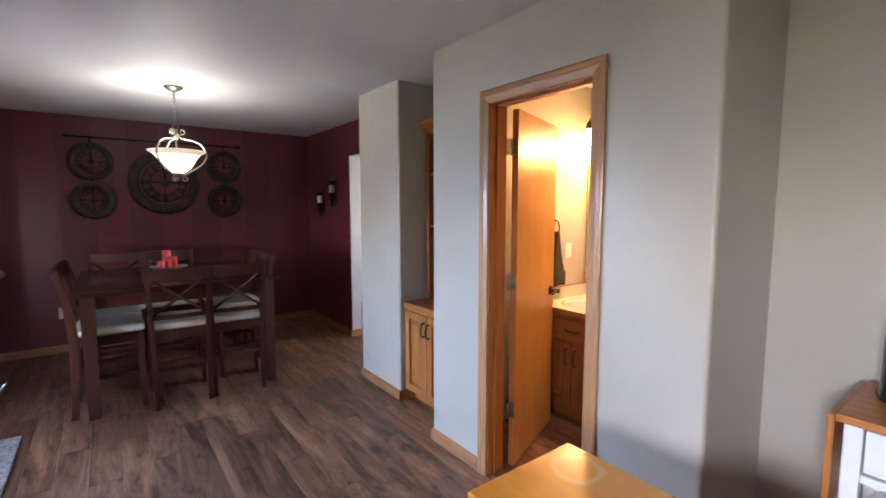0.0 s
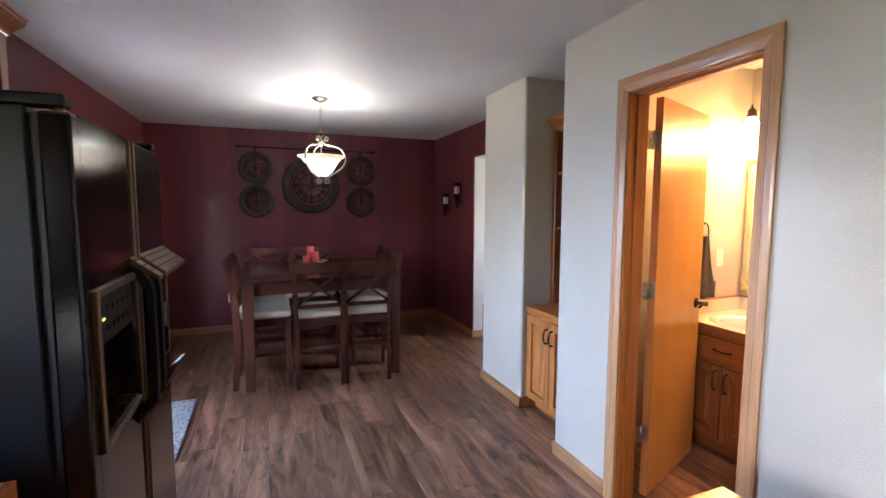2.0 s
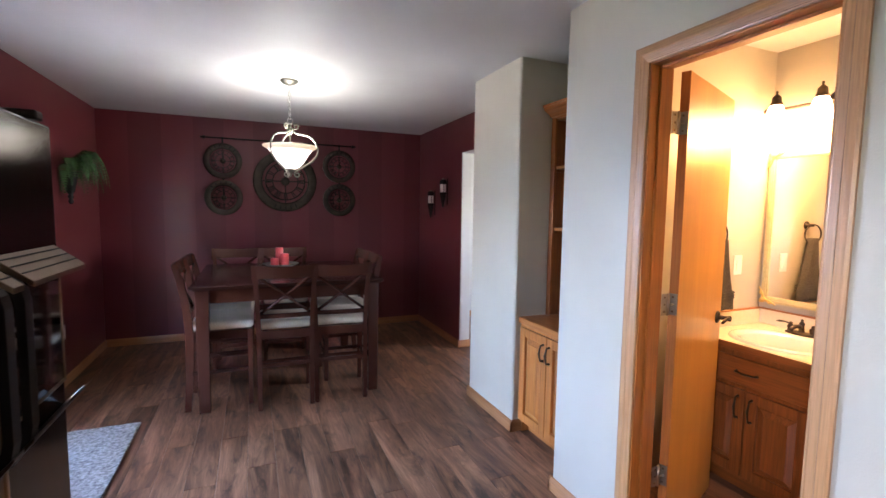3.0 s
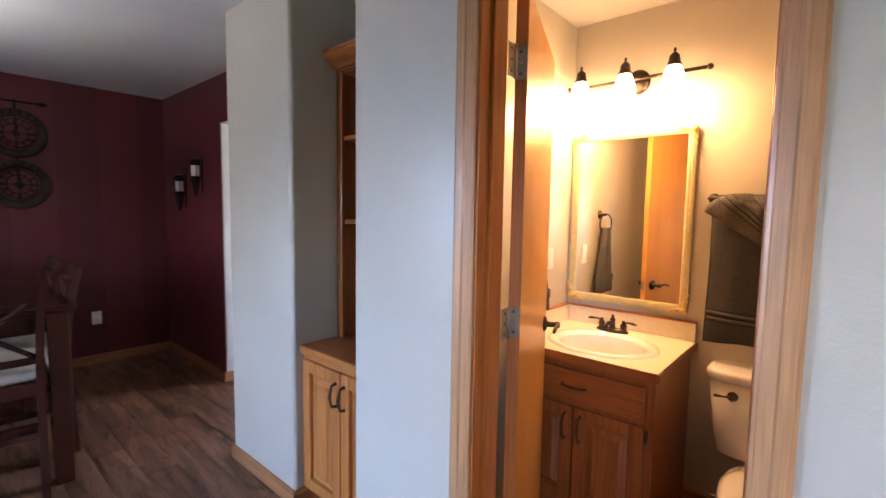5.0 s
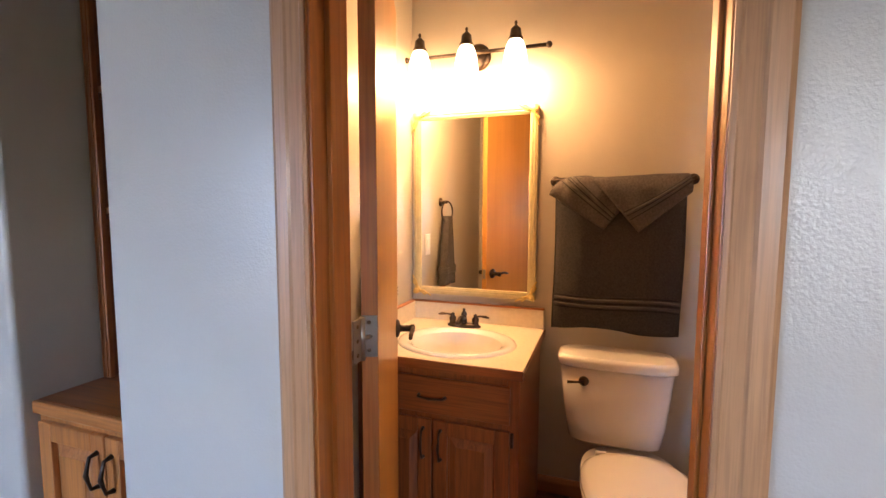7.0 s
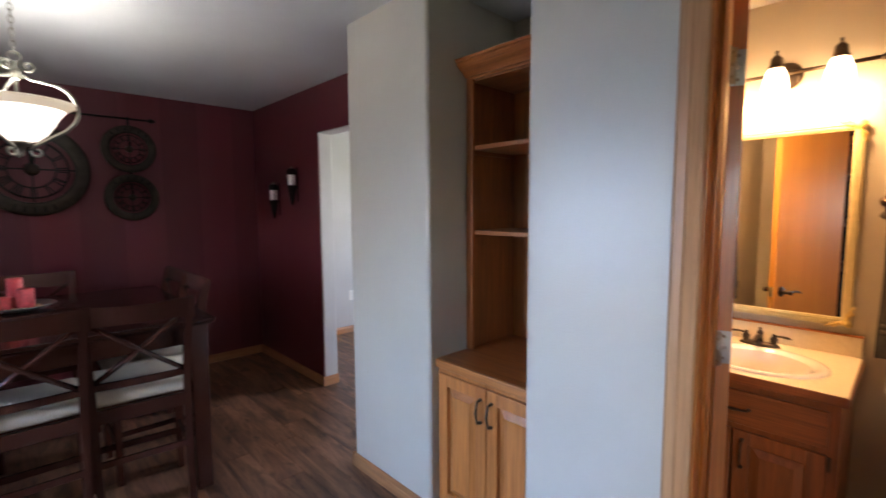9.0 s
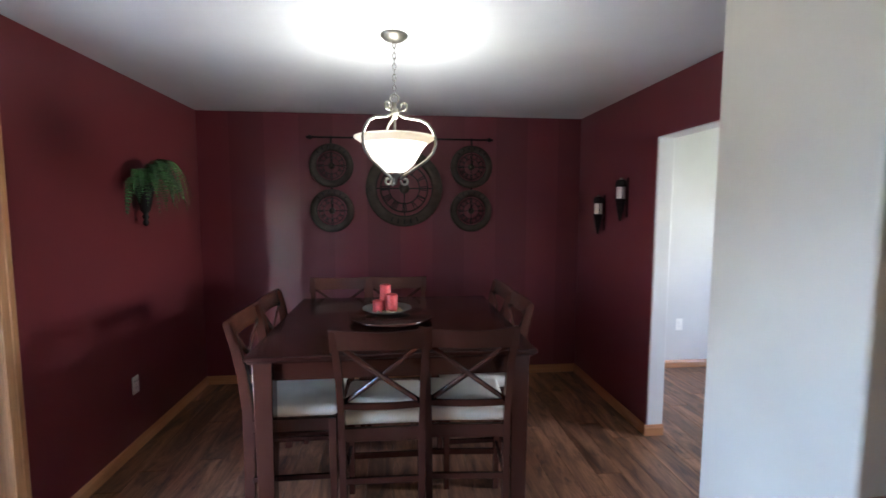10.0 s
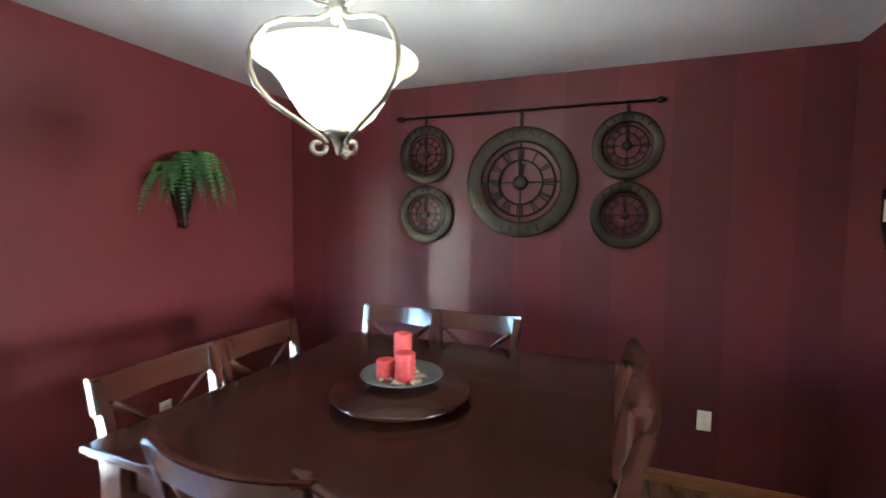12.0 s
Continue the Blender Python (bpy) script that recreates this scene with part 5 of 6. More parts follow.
part("wall_holder", moved(lathe([(0, -0.235), (0.012, -0.228), (0.02, -0.21), (0.012, -0.19), (0.022, -0.175), (0.014, -0.155), (0.03, -0.13), (0.045, -0.06), (0.06, 0.02), (0.065, 0.03), (0.055, 0.03), (0, 0.0)], 16), pose(0.068, 0, 0)), IRON, fern, "black tapered wall holder")


def frond(yaw, length, rise, droop, width, seed):
    """A fern frond: an arching midrib with many thin toothed leaflets."""
    rng = random.Random(seed)
    bm = bmesh.new()
    n = 26
    c, s = math.cos(radians(yaw)), math.sin(radians(yaw))
    pts = []
    for i in range(n + 1):
        t = i / n
        r = length * (t ** 0.9) * (1 - 0.25 * t * t)
        z = rise * math.sin(min(1, t * 1.5) * math.pi / 2) - droop * t ** 2.1
        pts.append(Vector((0.068 + r * c, r * s, 0.03 + z)))
    merge(bm, tube(pts, [0.0028 * (1 - 0.7 * i / n) for i in range(n + 1)], 5))
    for i in range(2, n):
        t = i / n
        d = (pts[i + 1] - pts[i - 1]).normalized()
        side = d.cross(Vector((0, 0, 1)))
        side = side.normalized() if side.length > 0.05 else Vector((-s, c, 0))
        nrm = side.cross(d)
        w = width * min(1.0, 0.3 + t * 5) * min(1.0, 0.1 + (1 - t) * 1.9)
        for sg in (-1, 1):
            tip = pts[i] + sg * side * w + d * w * 0.5 - nrm * w * (0.18 + rng.uniform(-0.1, 0.15))
            hw = length / n * 0.44
            a = bm.verts.new(pts[i] - d * hw * 0.8)
            b = bm.verts.new(pts[i] + sg * side * w * 0.5 - d * hw * 0.55 + nrm * 0.002)
            e = bm.verts.new(tip)
            f = bm.verts.new(pts[i] + sg * side * w * 0.55 + d * hw * 1.0 + nrm * 0.002)
            g = bm.verts.new(pts[i] + d * hw * 0.8)
            bm.faces.new((a, b, f, g))
            bm.faces.new((b, e, f))
    return bm


rng = random.Random(11)
for i in range(34):
    yaw = -86 + 172 * ((i * 0.618) % 1.0)
    front = math.cos(radians(yaw))
    ln = rng.uniform(0.21, 0.33) * (1.0 + 0.25 * abs(math.sin(radians(yaw))))
    rise = rng.uniform(0.10, 0.26) * (0.5 + 0.55 * front)
    drop = rise + rng.uniform(0.04, 0.20) * (0.75 if abs(yaw) < 25 else 1.0)
    part("frond", frond(yaw, ln, rise, drop, rng.uniform(0.038, 0.054), i), FERN[(0, 1, 0, 1, 2)[i % 5]], fern)


def sconce(y, z0, z1):
    """An iron cone basket on the wall with a candle in a glass."""
    c = thing("candle_sconce", pose(2.46, y, z0), "black iron candle sconce with white candle", "sconce", "sconces by the opening")
    h = z1 - z0
    hb = h * 0.52
    X = -0.055
    part("back_strap", blk(-0.006, -0.001, -0.012, 0.012, h * 0.1, h, 0.002), IRON, c)
    part("bracket", tube([(-0.004, 0, hb * 0.9), (X + 0.02, 0, hb * 0.95)], 0.006, 6), IRON, c)
    part("cone", moved(lathe([(0, 0), (0.006, 0.004), (0.01, 0.02), (0.022, hb * 0.45), (0.034, hb * 0.8), (0.04, hb), (0.036, hb), (0.03, hb * 0.8), (0.0, hb * 0.75)], 18), pose(X, 0, 0)), IRON, c, "ribbed black iron cone")
    for k in range(7):
        zz = hb * (0.12 + 0.13 * k)
        part("rib", torus(0.010 + 0.031 * (0.12 + 0.13 * k), 0.003, pose(X, 0, zz), 18, 6), IRON, c)
    part("candle", moved(lathe([(0, hb * 0.8), (0.031, hb * 0.8), (0.031, h * 0.80), (0.02, h * 0.81), (0, h * 0.80)], 18), pose(X, 0, 0)), CANDLE_WHITE, c, "white wax candle")
    part("top_rim", moved(lathe([(0.034, h * 0.79), (0.041, h * 0.79), (0.041, h * 0.9), (0.03, h * 0.95), (0.026, h * 0.95), (0.034, h * 0.88)], 18), pose(X, 0, 0)), IRON, c)
    for a in (20, 140, 260):
        q = radians(a)
        part("upright", tube([(X + 0.037 * math.cos(q), 0.037 * math.sin(q), hb), (X + 0.037 * math.cos(q), 0.037 * math.sin(q), h * 0.8)], 0.003, 6), IRON, c)
    part("finial", moved(lathe([(0.0, h * 0.93), (0.012, h * 0.94), (0.014, h * 0.97), (0.008, h), (0, h * 1.0)], 12), pose(X, 0, 0)), NICKEL, c)


sconce(5.295, 1.49, 1.817)
sconce(5.665, 1.372, 1.70)

# ---- patio door, rug, outside ----
pd = thing("door_2", pose(-1.03, 3.228, 0), "white patio door with a full glass lite, closed", "door")
tagged(pd, kind="structure")
PW = 0.917
L0, L1, Z0, Z1 = 0.105, 0.812, 0.20, 1.885
part("leaf", join(blk(-0.044, 0, 0, L0 + 0.02, 0.012, 2.0, 0.002), blk(-0.044, 0, L1 - 0.02, PW, 0.012, 2.0, 0.002), blk(-0.044, 0, L0 + 0.02, L1 - 0.02, 0.012, Z0 + 0.02), blk(-0.044, 0, L0 + 0.02, L1 - 0.02, Z1 - 0.02, 2.0)), WHITE_SATIN, pd, "white painted door leaf")
fr = join(blk(0, 0.012, L0, L0 + 0.045, Z0, Z1, 0.004), blk(0, 0.012, L1 - 0.045, L1, Z0, Z1, 0.004), blk(0, 0.0115, L0 + 0.045, L1 - 0.045, Z0, Z0 + 0.045, 0.004), blk(0, 0.0115, L0 + 0.045, L1 - 0.045, Z1 - 0.045, Z1, 0.004),
          blk(-0.02, 0.004, L0 + 0.04, L0 + 0.085, Z0 + 0.03, Z1 - 0.03, 0.002), blk(-0.02, 0.004, L1 - 0.10, L1 - 0.04, Z0 + 0.03, Z1 - 0.03, 0.002))
lite = part("lite_frame", fr, WHITE_SATIN, pd, "white glazing frame")
pane = part("pane", blk(-0.024, -0.020, L0 + 0.03, L1 - 0.03, Z0 + 0.02, Z1 - 0.02), CLEAR, lite)
pane.visible_shadow = False
for k in range(9):
    part("blind_slat", blk(-0.018, -0.006, L0 + 0.087, L1 - 0.102, Z1 - 0.135 + 0.0115 * k, Z1 - 0.1275 + 0.0115 * k, 0.001), GREY_PANEL, pd)
for z, y in ((1.52, L1 - 0.1), (0.70, L1 - 0.085)):
    part("blind_slider", blk(0.004, 0.018, y - 0.014, y + 0.014, z - 0.028, z + 0.028, 0.004), WHITE_PLASTIC, pd)
for z in (0.22, 0.55, 0.9, 1.2, 1.5, 1.84):
    part("screw_cap", moved(lathe([(0.003, 0), (0.0025, 0.0015), (0, 0.002)], 8), pose(0.012, L1 - 0.014, z, 0, 90)), DARK_SLOT, lite)
for z in (0.24, 1.03, 1.80):
    part("hinge", join(tube([(0.004, PW + 0.003, z - 0.045), (0.004, PW + 0.003, z + 0.045)], 0.007, 10), blk(0.0, 0.002, PW - 0.02, PW, z - 0.045, z + 0.045)), HINGE, pd, "steel hinge")
setting("door_sill", blk(-1.12, -0.97, 3.225, 4.148, -0.012, 0.011, 0.003), STEEL_TRIM, "worn metal patio door threshold", "threshold")

rug = thing("door_mat", pose(0, 0, 0), "pale grey woven mat before the patio door", "rug")
bm = blk(-0.93, -0.272, 3.155, 4.125, 0.001, 0.014, 0.005)
part("mat", bm, RUG, rug)
edge = bmesh.new()
for a, b in (((-0.93, 3.155), (-0.272, 3.155)), ((-0.272, 3.155), (-0.272, 4.125)), ((-0.272, 4.125), (-0.93, 4.125)), ((-0.93, 4.125), (-0.93, 3.155))):
    merge(edge, tube([(*a, 0.008), (*b, 0.008)], 0.007, 6))
part("binding", edge, RUG, rug)

deck = setting("deck", blk(-7.2, -1.12, -1.5, 8.5, -0.32, -0.19), SUBFLOOR, "grey painted timber deck", "deck")
for i in range(42):
    x = -7.2 + i * 0.145
    part("board", blk(x, x + 0.139, -1.5, 8.5, -0.19, -0.155, 0.004, 1), DECK, deck)
setting("ground", blk(-400, 400, -400, 400, -0.9, -0.6), LAWN, "lawn round the house", "ground")
store = thing("storage_box", pose(-5.35, 5.62, -0.154), "grey deck storage box with a lid", "storage box")
part("body", blk(-0.3, 0.3, -0.36, 0.36, 0.06, 0.78, 0.01), GREY_PANEL, store)
part("plinth", blk(-0.33, 0.33, -0.39, 0.39, 0.0, 0.06, 0.005), GREY_PANEL, store)
part("lid", blk(-0.36, 0.36, -0.44, 0.44, 0.78, 0.83, 0.012), WHITE_PAINT, store)
rail_out = thing("deck_railing", pose(-7.1, 0, -0.155), "white deck railing along the far edge", "railing")
part("top_rail", blk(-0.04, 0.04, -1.5, 8.5, 0.9, 0.95, 0.006), WHITE_PAINT, rail_out)
part("bottom_rail", blk(-0.02, 0.02, -1.5, 8.5, 0.08, 0.14, 0.004), WHITE_PAINT, rail_out)
for i in range(70):
    y = -1.45 + i * 0.143
    part("baluster", blk(-0.016, 0.016, y - 0.016, y + 0.016, 0.14, 0.9), WHITE_PAINT, rail_out)

# ---- kitchen: refrigerator ----
fridge = thing("refrigerator", pose(0, 0.018, 0), "black side-by-side refrigerator with ice dispenser", "refrigerator")
FX = -0.13
part("body", blk(-0.94, -0.208, 1.535, 2.445, 0.02, 1.715, 0.006), BLACK_BODY, fridge, "black textured cabinet")
part("gasket", blk(-0.208, -0.191, 1.55, 2.43, 0.08, 1.70), DARK_SLOT, fridge)
part("toe_grille", blk(-0.20, -0.173, 1.55, 2.43, 0.015, 0.075, 0.004), BLACK_PLASTIC, fridge)
part("hinge_cover", join(blk(-0.44, -0.141, 1.545, 1.60, 1.716, 1.745, 0.008, 3)), BLACK_PLASTIC, fridge)
part("hinge_cover", blk(-0.24, -0.141, 2.38, 2.435, 1.716, 1.745, 0.008, 3), BLACK_PLASTIC, fridge)
part("hinge_pin", tube([(-0.158, 1.572, 1.70), (-0.158, 1.572, 1.722)], 0.012, 10), STEEL_TRIM, fridge)
freezer = bmesh.new()
box(freezer, -0.191, FX, 1.54, 1.60, 0.09, 1.705, 0.008, 3)
box(freezer, -0.191, FX, 1.59, 1.985, 0.09, 0.865)
box(freezer, -0.191, FX, 1.59, 1.985, 1.285, 1.705)
box(freezer, -0.191, FX, 1.93, 1.985, 0.865, 1.285)
box(freezer, -0.191, -0.183, 1.60, 1.93, 0.865, 1.285)
fz = part("freezer_door", freezer, BLACK_GLOSS, fridge, "black door with dispenser recess")
rf = part("fridge_door", blk(-0.191, FX, 2.045, 2.445, 0.09, 1.705, 0.008, 3), BLACK_GLOSS, fridge, "black refrigerator door")
part("split_trim", join(blk(-0.153, FX + 0.006, 1.985, 1.998, 0.09, 1.70, 0.003), blk(-0.153, FX - 0.002, 1.998, 2.032, 0.09, 1.70), blk(-0.153, FX + 0.006, 2.032, 2.045, 0.09, 1.70, 0.003)), STEEL_TRIM, fridge, "worn metal door-edge trim")
fy0, fy1, fz0, fz1 = 1.60, 1.95, 0.865, 1.285
for y0, y1, z0, z1 in ((fy0, fy0 + 0.022, fz0, fz1), (fy0 + 0.022, fy1, fz0, fz0 + 0.022), (fy0 + 0.022, fy1, fz1 - 0.022, fz1)):
    part("dispenser_trim", blk(FX - 0.004, FX + 0.012, y0, y1, z0, z1, 0.004), STEEL_TRIM, fz, "worn metal dispenser trim")
part("control_panel", blk(-0.173, FX + 0.002, 1.624, 1.93, 1.135, 1.262, 0.003), BLACK_PLASTIC, fz)
for k in range(6):
    part("button", blk(FX + 0.002, FX + 0.006, 1.645 + k * 0.045, 1.675 + k * 0.045, 1.215, 1.235, 0.001), GREY_PANEL if k % 2 else BLACK_PLASTIC, fz)
    part("button", blk(FX + 0.002, FX + 0.006, 1.645 + k * 0.045, 1.675 + k * 0.045, 1.165, 1.182, 0.001), BLACK_PLASTIC, fz)
part("indicator", blk(FX + 0.002, FX + 0.004, 1.655, 1.672, 1.197, 1.203), LED, fz, "small green indicator light")
part("paddle", blk(-0.183, -0.171, 1.72, 1.80, 0.95, 1.10, 0.004), BLACK_PLASTIC, fz)
tray = part("drip_tray", blk(-0.183, FX + 0.004, 1.624, 1.93, 0.888, 0.90, 0.002), BLACK_PLASTIC, fz)
for k in range(9):
    part("tray_slat", blk(-0.178, FX, 1.635 + k * 0.033, 1.643 + k * 0.033, 0.90, 0.906), STEEL_TRIM, tray)


def fridge_handle(y0, y1):
    """A full-grip handle: a bar standing off the door on sloped ends, with a grooved cap on top."""
    out = bmesh.new()
    prof = [(FX, 0.80), (FX + 0.012, 0.80), (FX + 0.052, 0.865), (FX + 0.058, 0.90), (FX + 0.058, 1.22), (FX + 0.052, 1.25), (FX + 0.012, 1.315), (FX, 1.315), (FX, 1.28), (FX + 0.034, 1.23), (FX + 0.038, 1.21), (FX + 0.038, 0.91), (FX + 0.034, 0.885), (FX, 0.83)]
    bm = prism([(u, v) for u, v in prof], y0, y1, "y")
    merge(out, bm)
    return out


part("handle", fridge_handle(1.945, 1.985), BLACK_PLASTIC, fz, "black grip handle")
bar = part("bar_door", blk(FX, FX + 0.006, 2.10, 2.425, 0.90, 1.24, 0.002), POLISHED_BLACK, rf, "polished black flap panel")
part("flap_trim", join(blk(FX, FX + 0.009, 2.425, 2.433, 0.89, 1.25, 0.002), blk(FX, FX + 0.009, 2.10, 2.425, 0.89, 0.90, 0.002)), STEEL_TRIM, bar)
part("handle", fridge_handle(2.045, 2.085), BLACK_PLASTIC, rf, "black grip handle")
for d, y0, y1 in ((fz, 1.935, 1.99), (rf, 2.04, 2.42)):
    part("handle_cap", prism([(FX, 1.335), (FX + 0.08, 1.272), (FX + 0.08, 1.257), (FX, 1.312)], y0, y1, "y", 0.002), STEEL_TRIM, d, "grooved metal handle cap")
    for k in range(3):
        o = 0.016 + 0.02 * k
        part("cap_groove", beam((FX + o, y0 + 0.004, 1.338 - o * 0.84), (FX + o, y1 - 0.004, 1.338 - o * 0.84), 0.005, 0.004), DARK_SLOT, d)
    part("handle_foot", prism([(FX, 0.79), (FX + 0.06, 0.862), (FX + 0.06, 0.872), (FX, 0.815)], y0, y1, "y", 0.002), BRONZE, d, "worn metal handle foot")

over = thing("wall_cabinet", pose(-0.62, 1.53, 1.80, 0, 0, 90), "oak cabinet above the refrigerator", "cabinet")
part("body", blk(0, 0.97, 0.0, 0.345, 0, 0.335, 0.001), OAK["x"], over)
for x0, x1 in ((0.02, 0.48), (0.49, 0.95)):
    part("door", raised_panel(x0, x1, 0.015, 0.32, -0.02), RED_OAK["x"], over, "raised-panel oak door")
bm = bmesh.new()
ends = []
for x in (-0.0, 1.0):
    ends.append([bm.verts.new((x, y + 0.001, z + 0.33)) for y, z in crown_prof])
for i in range(n := len(crown_prof)):
    bm.faces.new((ends[0][i], ends[0][(i + 1) % n], ends[1][(i + 1) % n], ends[1][i]))
bm.faces.new(ends[0])
bm.faces.new(ends[1][::-1])
bmesh.ops.recalc_face_normals(bm, faces=bm.faces[:])
part("crown", bm, OAK["x"], over, "stepped oak crown moulding")

# ---- kitchen: counter, island, cart ----
for i, (y0, y1) in enumerate(((0.86, 1.455), (0.25, 0.855), (-0.36, 0.245), (-0.97, -0.365), (-1.58, -0.975), (-2.28, -1.585))):
    cab = thing("base_cabinet", pose(-0.275, y0, 0, 0, 0, 90), "oak kitchen base cabinet under the counter", "cabinet", "kitchen base cabinets")
    w = y1 - y0
    part("body", join(blk(0, w, 0.019, 0.70, 0.09, 0.868), blk(0, w, 0.08, 0.70, 0.0, 0.09)), OAK["z"], cab)
    dr = part("drawer_front", blk(0.02, w - 0.02, 0, 0.018, 0.70, 0.845, 0.005), OAK["x"], cab)
    part("pull", pull(0.1, pose(w / 2, 0, 0.77, 0, 90)), BRONZE, dr)
    dd = part("door", raised_panel(0.02, w - 0.02, 0.11, 0.68, 0.0), OAK["z"], cab)
    part("pull", pull(0.1, pose(w - 0.05, 0, 0.6)), BRONZE, dd)
counter = thing("kitchen_counter", pose(0, 0, 0), "cream laminate kitchen counter with an oak edge", "countertop")
part("slab", blk(-0.965, -0.26, -2.295, 1.475, 0.87, 0.909, 0.002), LAMINATE, counter)
part("edge", blk(-0.26, -0.24, -2.295, 1.475, 0.868, 0.91, 0.003), OAK["y"], counter, "oak front edging")

ISX, ISY, ISZ = 1.327, 1.037, 0.80
island = thing("work_table", pose(0, 0, 0), "orange oak work table with water-ring stains", "table")


def stained_top():
    """The table's varnish, with a pale ring left by a wet pot and a few hazy marks."""
    m = TABLETOP.copy()
    m.name = "stained_oak_top"
    nt = m.node_tree
    b = nt.nodes["Principled BSDF"]
    base = b.inputs["Base Color"].links[0].from_socket
    tc = nt.nodes.new("ShaderNodeTexCoord").outputs["Object"]
    off = nt.nodes.new("ShaderNodeVectorMath")
    off.operation = "SUBTRACT"
    off.inputs[1].default_value = (1.231, 0.932, ISZ)
    nt.links.new(tc, off.inputs[0])
    ln = nt.nodes.new("ShaderNodeVectorMath")
    ln.operation = "LENGTH"
    nt.links.new(off.outputs[0], ln.inputs[0])
    wob = noise_tex(nt, tc, 14.0, 2.0)
    dist = add(nt, "ShaderNodeMath")
    dist.operation = "MULTIPLY_ADD"
    dist.inputs[1].default_value, dist.inputs[2].default_value = 0.016, -0.008
    nt.links.new(wob, dist.inputs[0])
    sm = nt.nodes.new("ShaderNodeMath")
    nt.links.new(ln.outputs["Value"], sm.inputs[0])
    nt.links.new(dist.outputs[0], sm.inputs[1])
    ringc = ramp(nt, sm.outputs[0], [(0.0, (0.12, 0.12, 0.12)), (0.05, (0.15, 0.15, 0.15)), (0.058, (0.7, 0.7, 0.7)), (0.066, (0.6, 0.6, 0.6)), (0.076, (0, 0, 0))])
    haze = ramp(nt, noise_tex(nt, tc, 6.0, 3.0), [(0.55, (0, 0, 0)), (0.75, (0.3, 0.3, 0.3))])
    tot = mixc(nt, 1.0, ringc, haze, "ADD")
    nt.links.new(mixc(nt, tot, base, (0.76, 0.46, 0.18)), b.inputs["Base Color"])
    return m


part("tabletop", blk(0.93, ISX, -0.35, ISY, ISZ - 0.032, ISZ, 0.006, 3), stained_top(), island, "stained varnished oak top")
part("inset_board", blk(0.97, 1.265, -0.30, 0.822, ISZ + 0.0005, ISZ + 0.0035, 0.0012, 1), TABLETOP, island, "inset cutting board")
for x in (0.97, 1.285):
    for y in (-0.31, 0.99):
        part("leg", blk(x - 0.03, x + 0.03, y - 0.03, y + 0.03, 0, ISZ - 0.032, 0.004), OAK["z"], island)
for x in (0.95, 1.30):
    part("apron", blk(x - 0.008, x + 0.008, -0.28, 0.96, ISZ - 0.12, ISZ - 0.032, 0.002), OAK["y"], island)
for y in (-0.335, 1.008):
    part("apron", blk(1.0, 1.255, y - 0.008, y + 0.008, ISZ - 0.12, ISZ - 0.032, 0.002), OAK["x"], island)

cart = thing("kitchen_cart", pose(0, 0, 0), "white kitchen cart with oak top and drop leaf", "cart")
part("top", blk(1.935, 2.37, -0.30, 0.552, 0.875, 0.90, 0.004), OAK["y"], cart)
part("drop_leaf", blk(1.94, 2.365, 0.554, 0.572, 0.60, 0.892, 0.004), OAK["z"], cart)
for x in (1.985, 2.33):
    for y in (-0.25, 0.515):
        part("leg", blk(x - 0.022, x + 0.022, y - 0.022, y + 0.022, 0, 0.875, 0.003), WHITE_PAINT, cart)
dr = part("drawer", blk(1.966, 2.30, -0.22, 0.488, 0.735, 0.862, 0.004), WHITE_PAINT, cart)
part("knob", moved(lathe([(0.006, 0), (0.006, 0.012), (0.014, 0.018), (0.012, 0.026), (0, 0.028)], 14), pose(1.966, 0.13, 0.80, 0, -90)), NICKEL, dr)
part("rail", blk(1.968, 2.0, -0.228, 0.493, 0.70, 0.725, 0.003), WHITE_PAINT, cart)
part("lower_shelf", blk(1.98, 2.34, -0.24, 0.505, 0.30, 0.32, 0.003), OAK["y"], cart)
part("middle_shelf", blk(1.98, 2.34, -0.24, 0.505, 0.52, 0.535, 0.003), WHITE_PAINT, cart)
urn = thing("coffee_urn", pose(2.22, 0.385, 0.901), "tall black rounded appliance standing on the cart", "appliance")
part("body", lathe([(0, 0), (0.125, 0), (0.128, 0.012), (0.12, 0.03), (0.118, 0.2), (0.105, 0.28), (0.08, 0.33), (0.04, 0.355), (0, 0.36)], 36), BLACK_GLOSS, urn)
part("lid_knob", lathe([(0.015, 0.355), (0.014, 0.37), (0.022, 0.38), (0.018, 0.395), (0, 0.40)], 18), BLACK_PLASTIC, urn)
bin_ = thing("storage_tray", pose(2.20, 0.18, 0.3205), "dark plastic tray on the cart shelf", "tray")
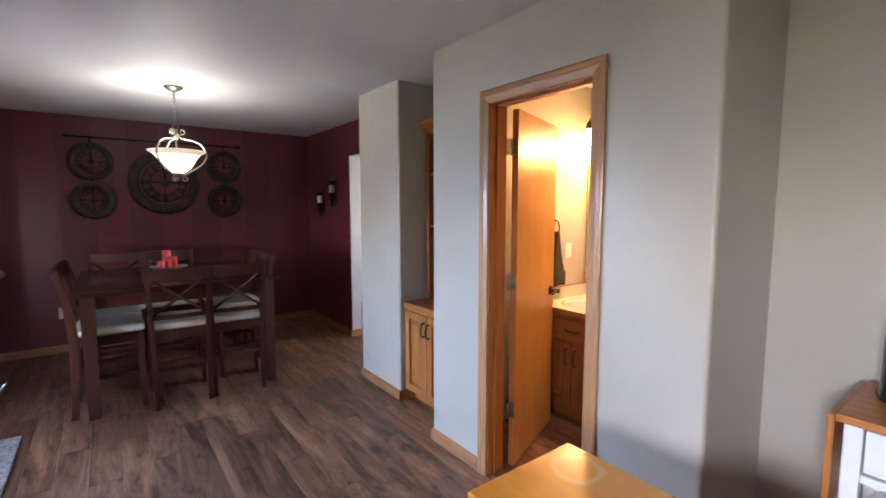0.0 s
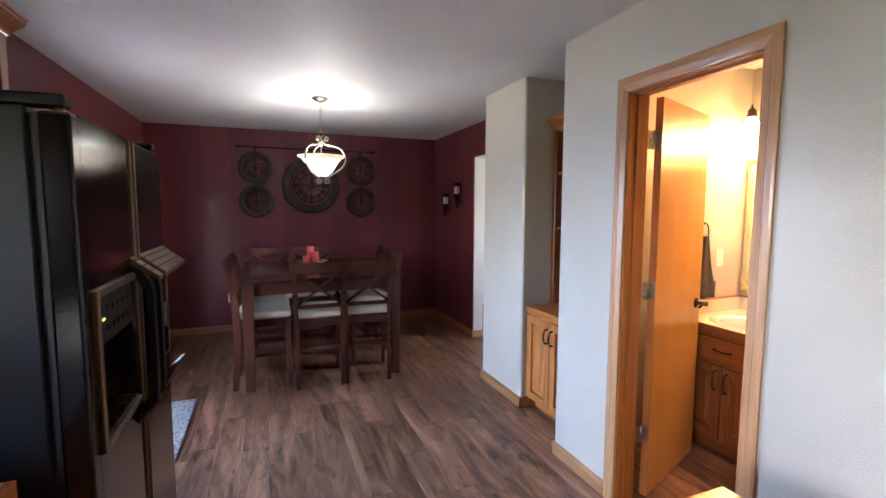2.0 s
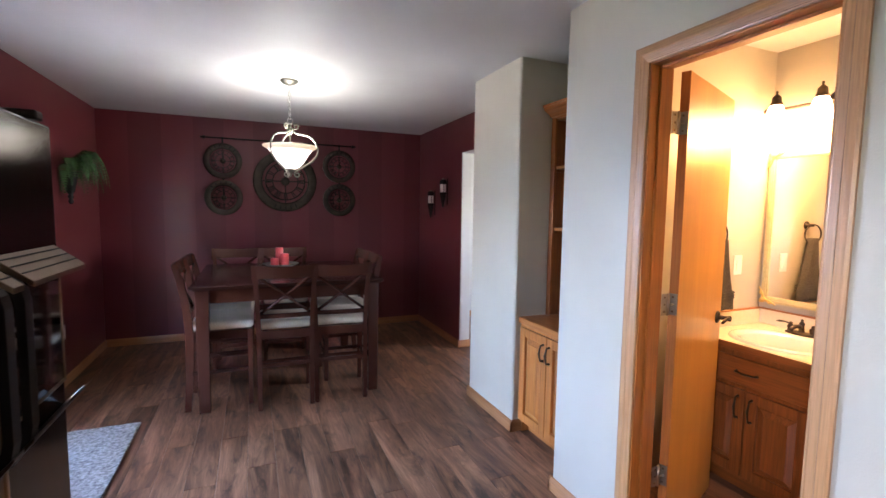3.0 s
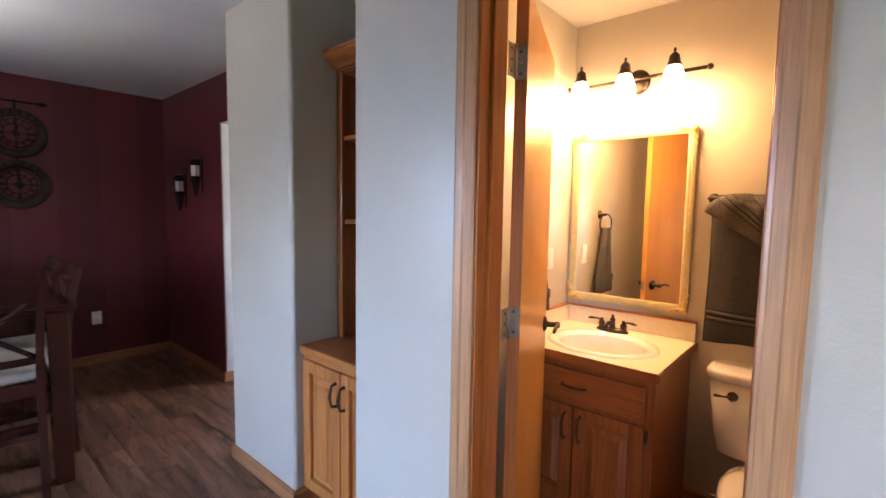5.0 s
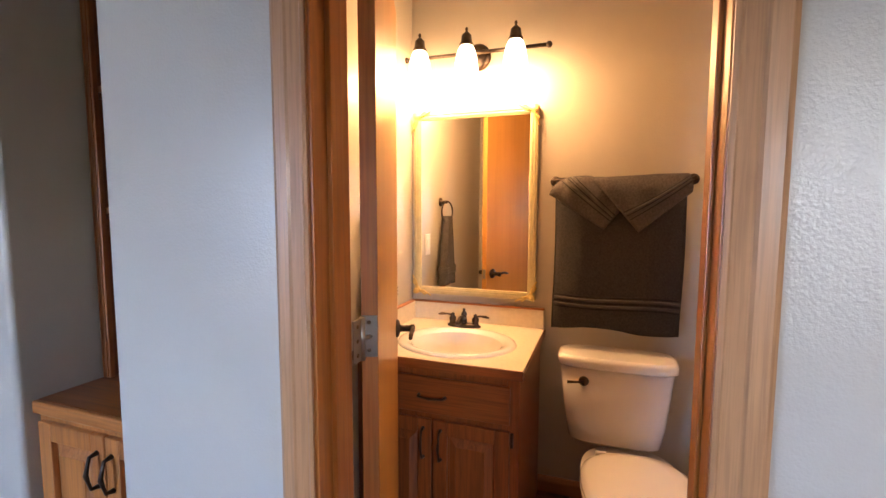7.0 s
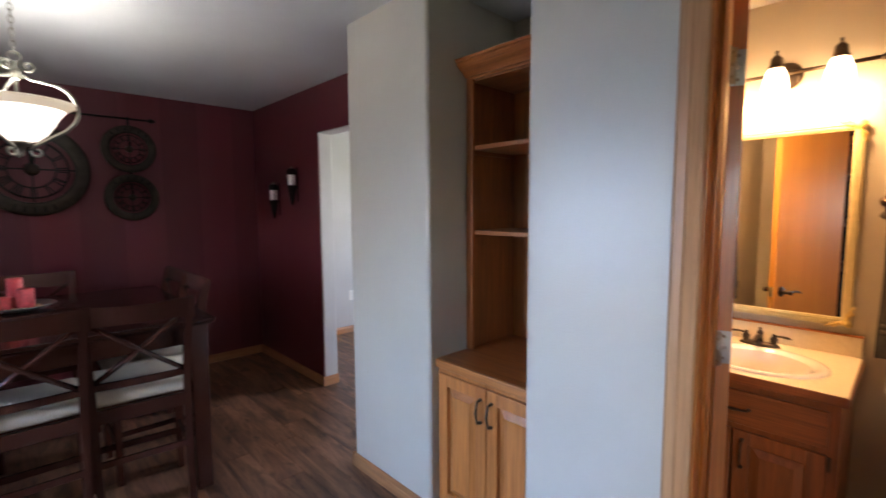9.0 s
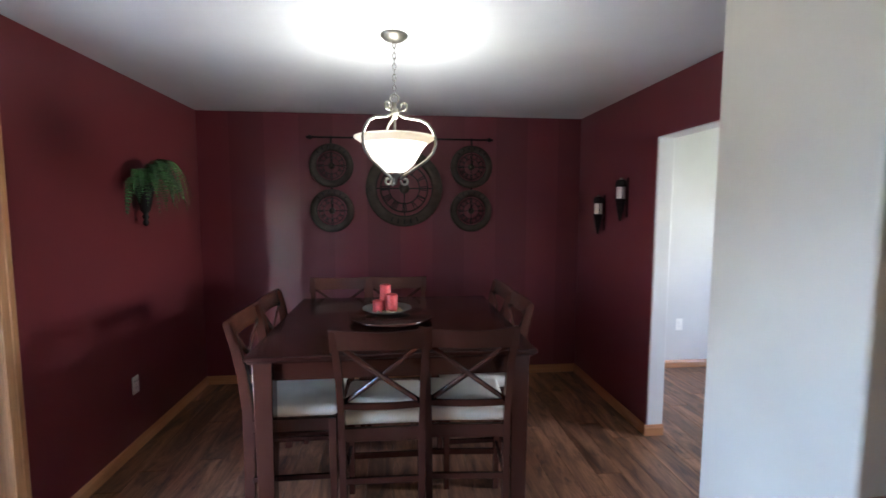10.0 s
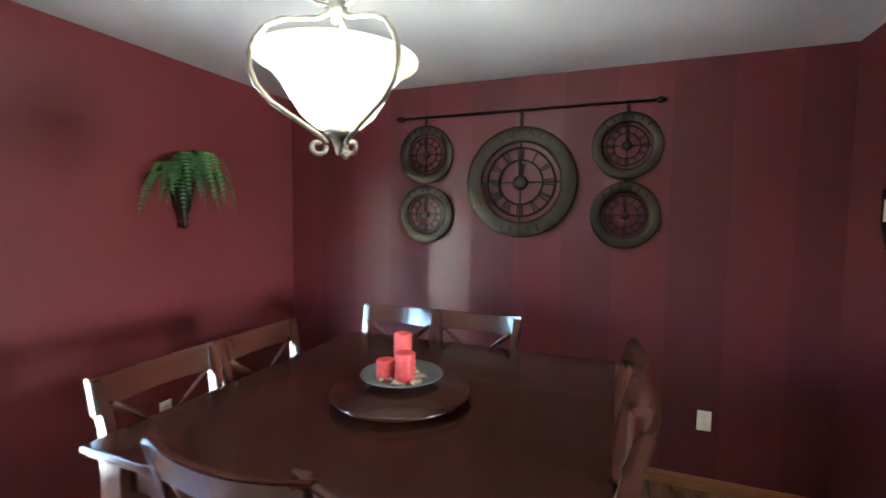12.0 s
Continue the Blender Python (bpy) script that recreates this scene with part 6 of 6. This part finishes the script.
part("tub", join(blk(-0.13, 0.13, -0.18, 0.18, 0, 0.012), blk(-0.13, -0.118, -0.18, 0.18, 0.012, 0.14, 0.002), blk(0.118, 0.13, -0.18, 0.18, 0.012, 0.14, 0.002), blk(-0.118, 0.118, -0.18, -0.168, 0.012, 0.14, 0.002), blk(-0.118, 0.118, 0.168, 0.18, 0.012, 0.14, 0.002)), BLACK_PLASTIC, bin_)

# ---- floor planks ----
PLANKS = {}


def plank_mesh(w, l):
    """A plank with softly chamfered top edges, from the origin to (w, l), its top at 0."""
    key = (round(w, 3), round(l, 3))
    if key not in PLANKS:
        c, t = 0.0018, 0.012
        vs = [(0, 0, -t), (w, 0, -t), (w, l, -t), (0, l, -t), (0, 0, -c), (w, 0, -c), (w, l, -c), (0, l, -c),
              (c, c, 0), (w - c, c, 0), (w - c, l - c, 0), (c, l - c, 0)]
        fs = [(0, 1, 5, 4), (1, 2, 6, 5), (2, 3, 7, 6), (3, 0, 4, 7), (4, 5, 9, 8), (5, 6, 10, 9), (6, 7, 11, 10), (7, 4, 8, 11), (8, 9, 10, 11)]
        me = bpy.data.meshes.new("plank")
        me.from_pydata(vs, [], fs)
        PLANKS[key] = (me, vs, fs)
    return PLANKS[key]


def lay(x0, x1, y0, y1, w=0.152, l=1.22, gap=0.0008):
    """Rows of planks along y with staggered ends."""
    out = []
    rng = random.Random(7)
    x = x0
    while x < x1 - 0.01:
        ww = min(w, x1 - x)
        y = y0 - round(rng.uniform(0.05, 1.15), 1)
        while y < y1 - 0.01:
            a, b = max(y, y0), min(y + l, y1)
            if b - a > 0.02:
                out.append((x, a, ww - gap, b - a - gap))
            y += l
        x += w
    return out


for x, y, w, l in lay(-0.97, 2.62, -2.3, 6.2):
    me = plank_mesh(w, l)[0]
    if not me.materials:
        me.materials.append(FLOORWOOD)
    ob = new("plank", me)
    ob.location = (x, y, 0)
    ob.parent = floor
V, F = [], []
for x, y, w, l in lay(2.62, 3.34, 1.0, 2.505) + lay(2.62, 6.0, 2.505, 6.2):
    _, vs, fs = plank_mesh(w, l)
    F += [tuple(i + len(V) for i in f) for f in fs]
    V += [(a + x, b + y, c) for a, b, c in vs]
me = bpy.data.meshes.new("plank_rest")
me.from_pydata(V, [], F)
me.materials.append(FLOORWOOD_REST)
rest = new("plank_rest", me)
rest.parent = floor
tagged(rest, kind="stuff")
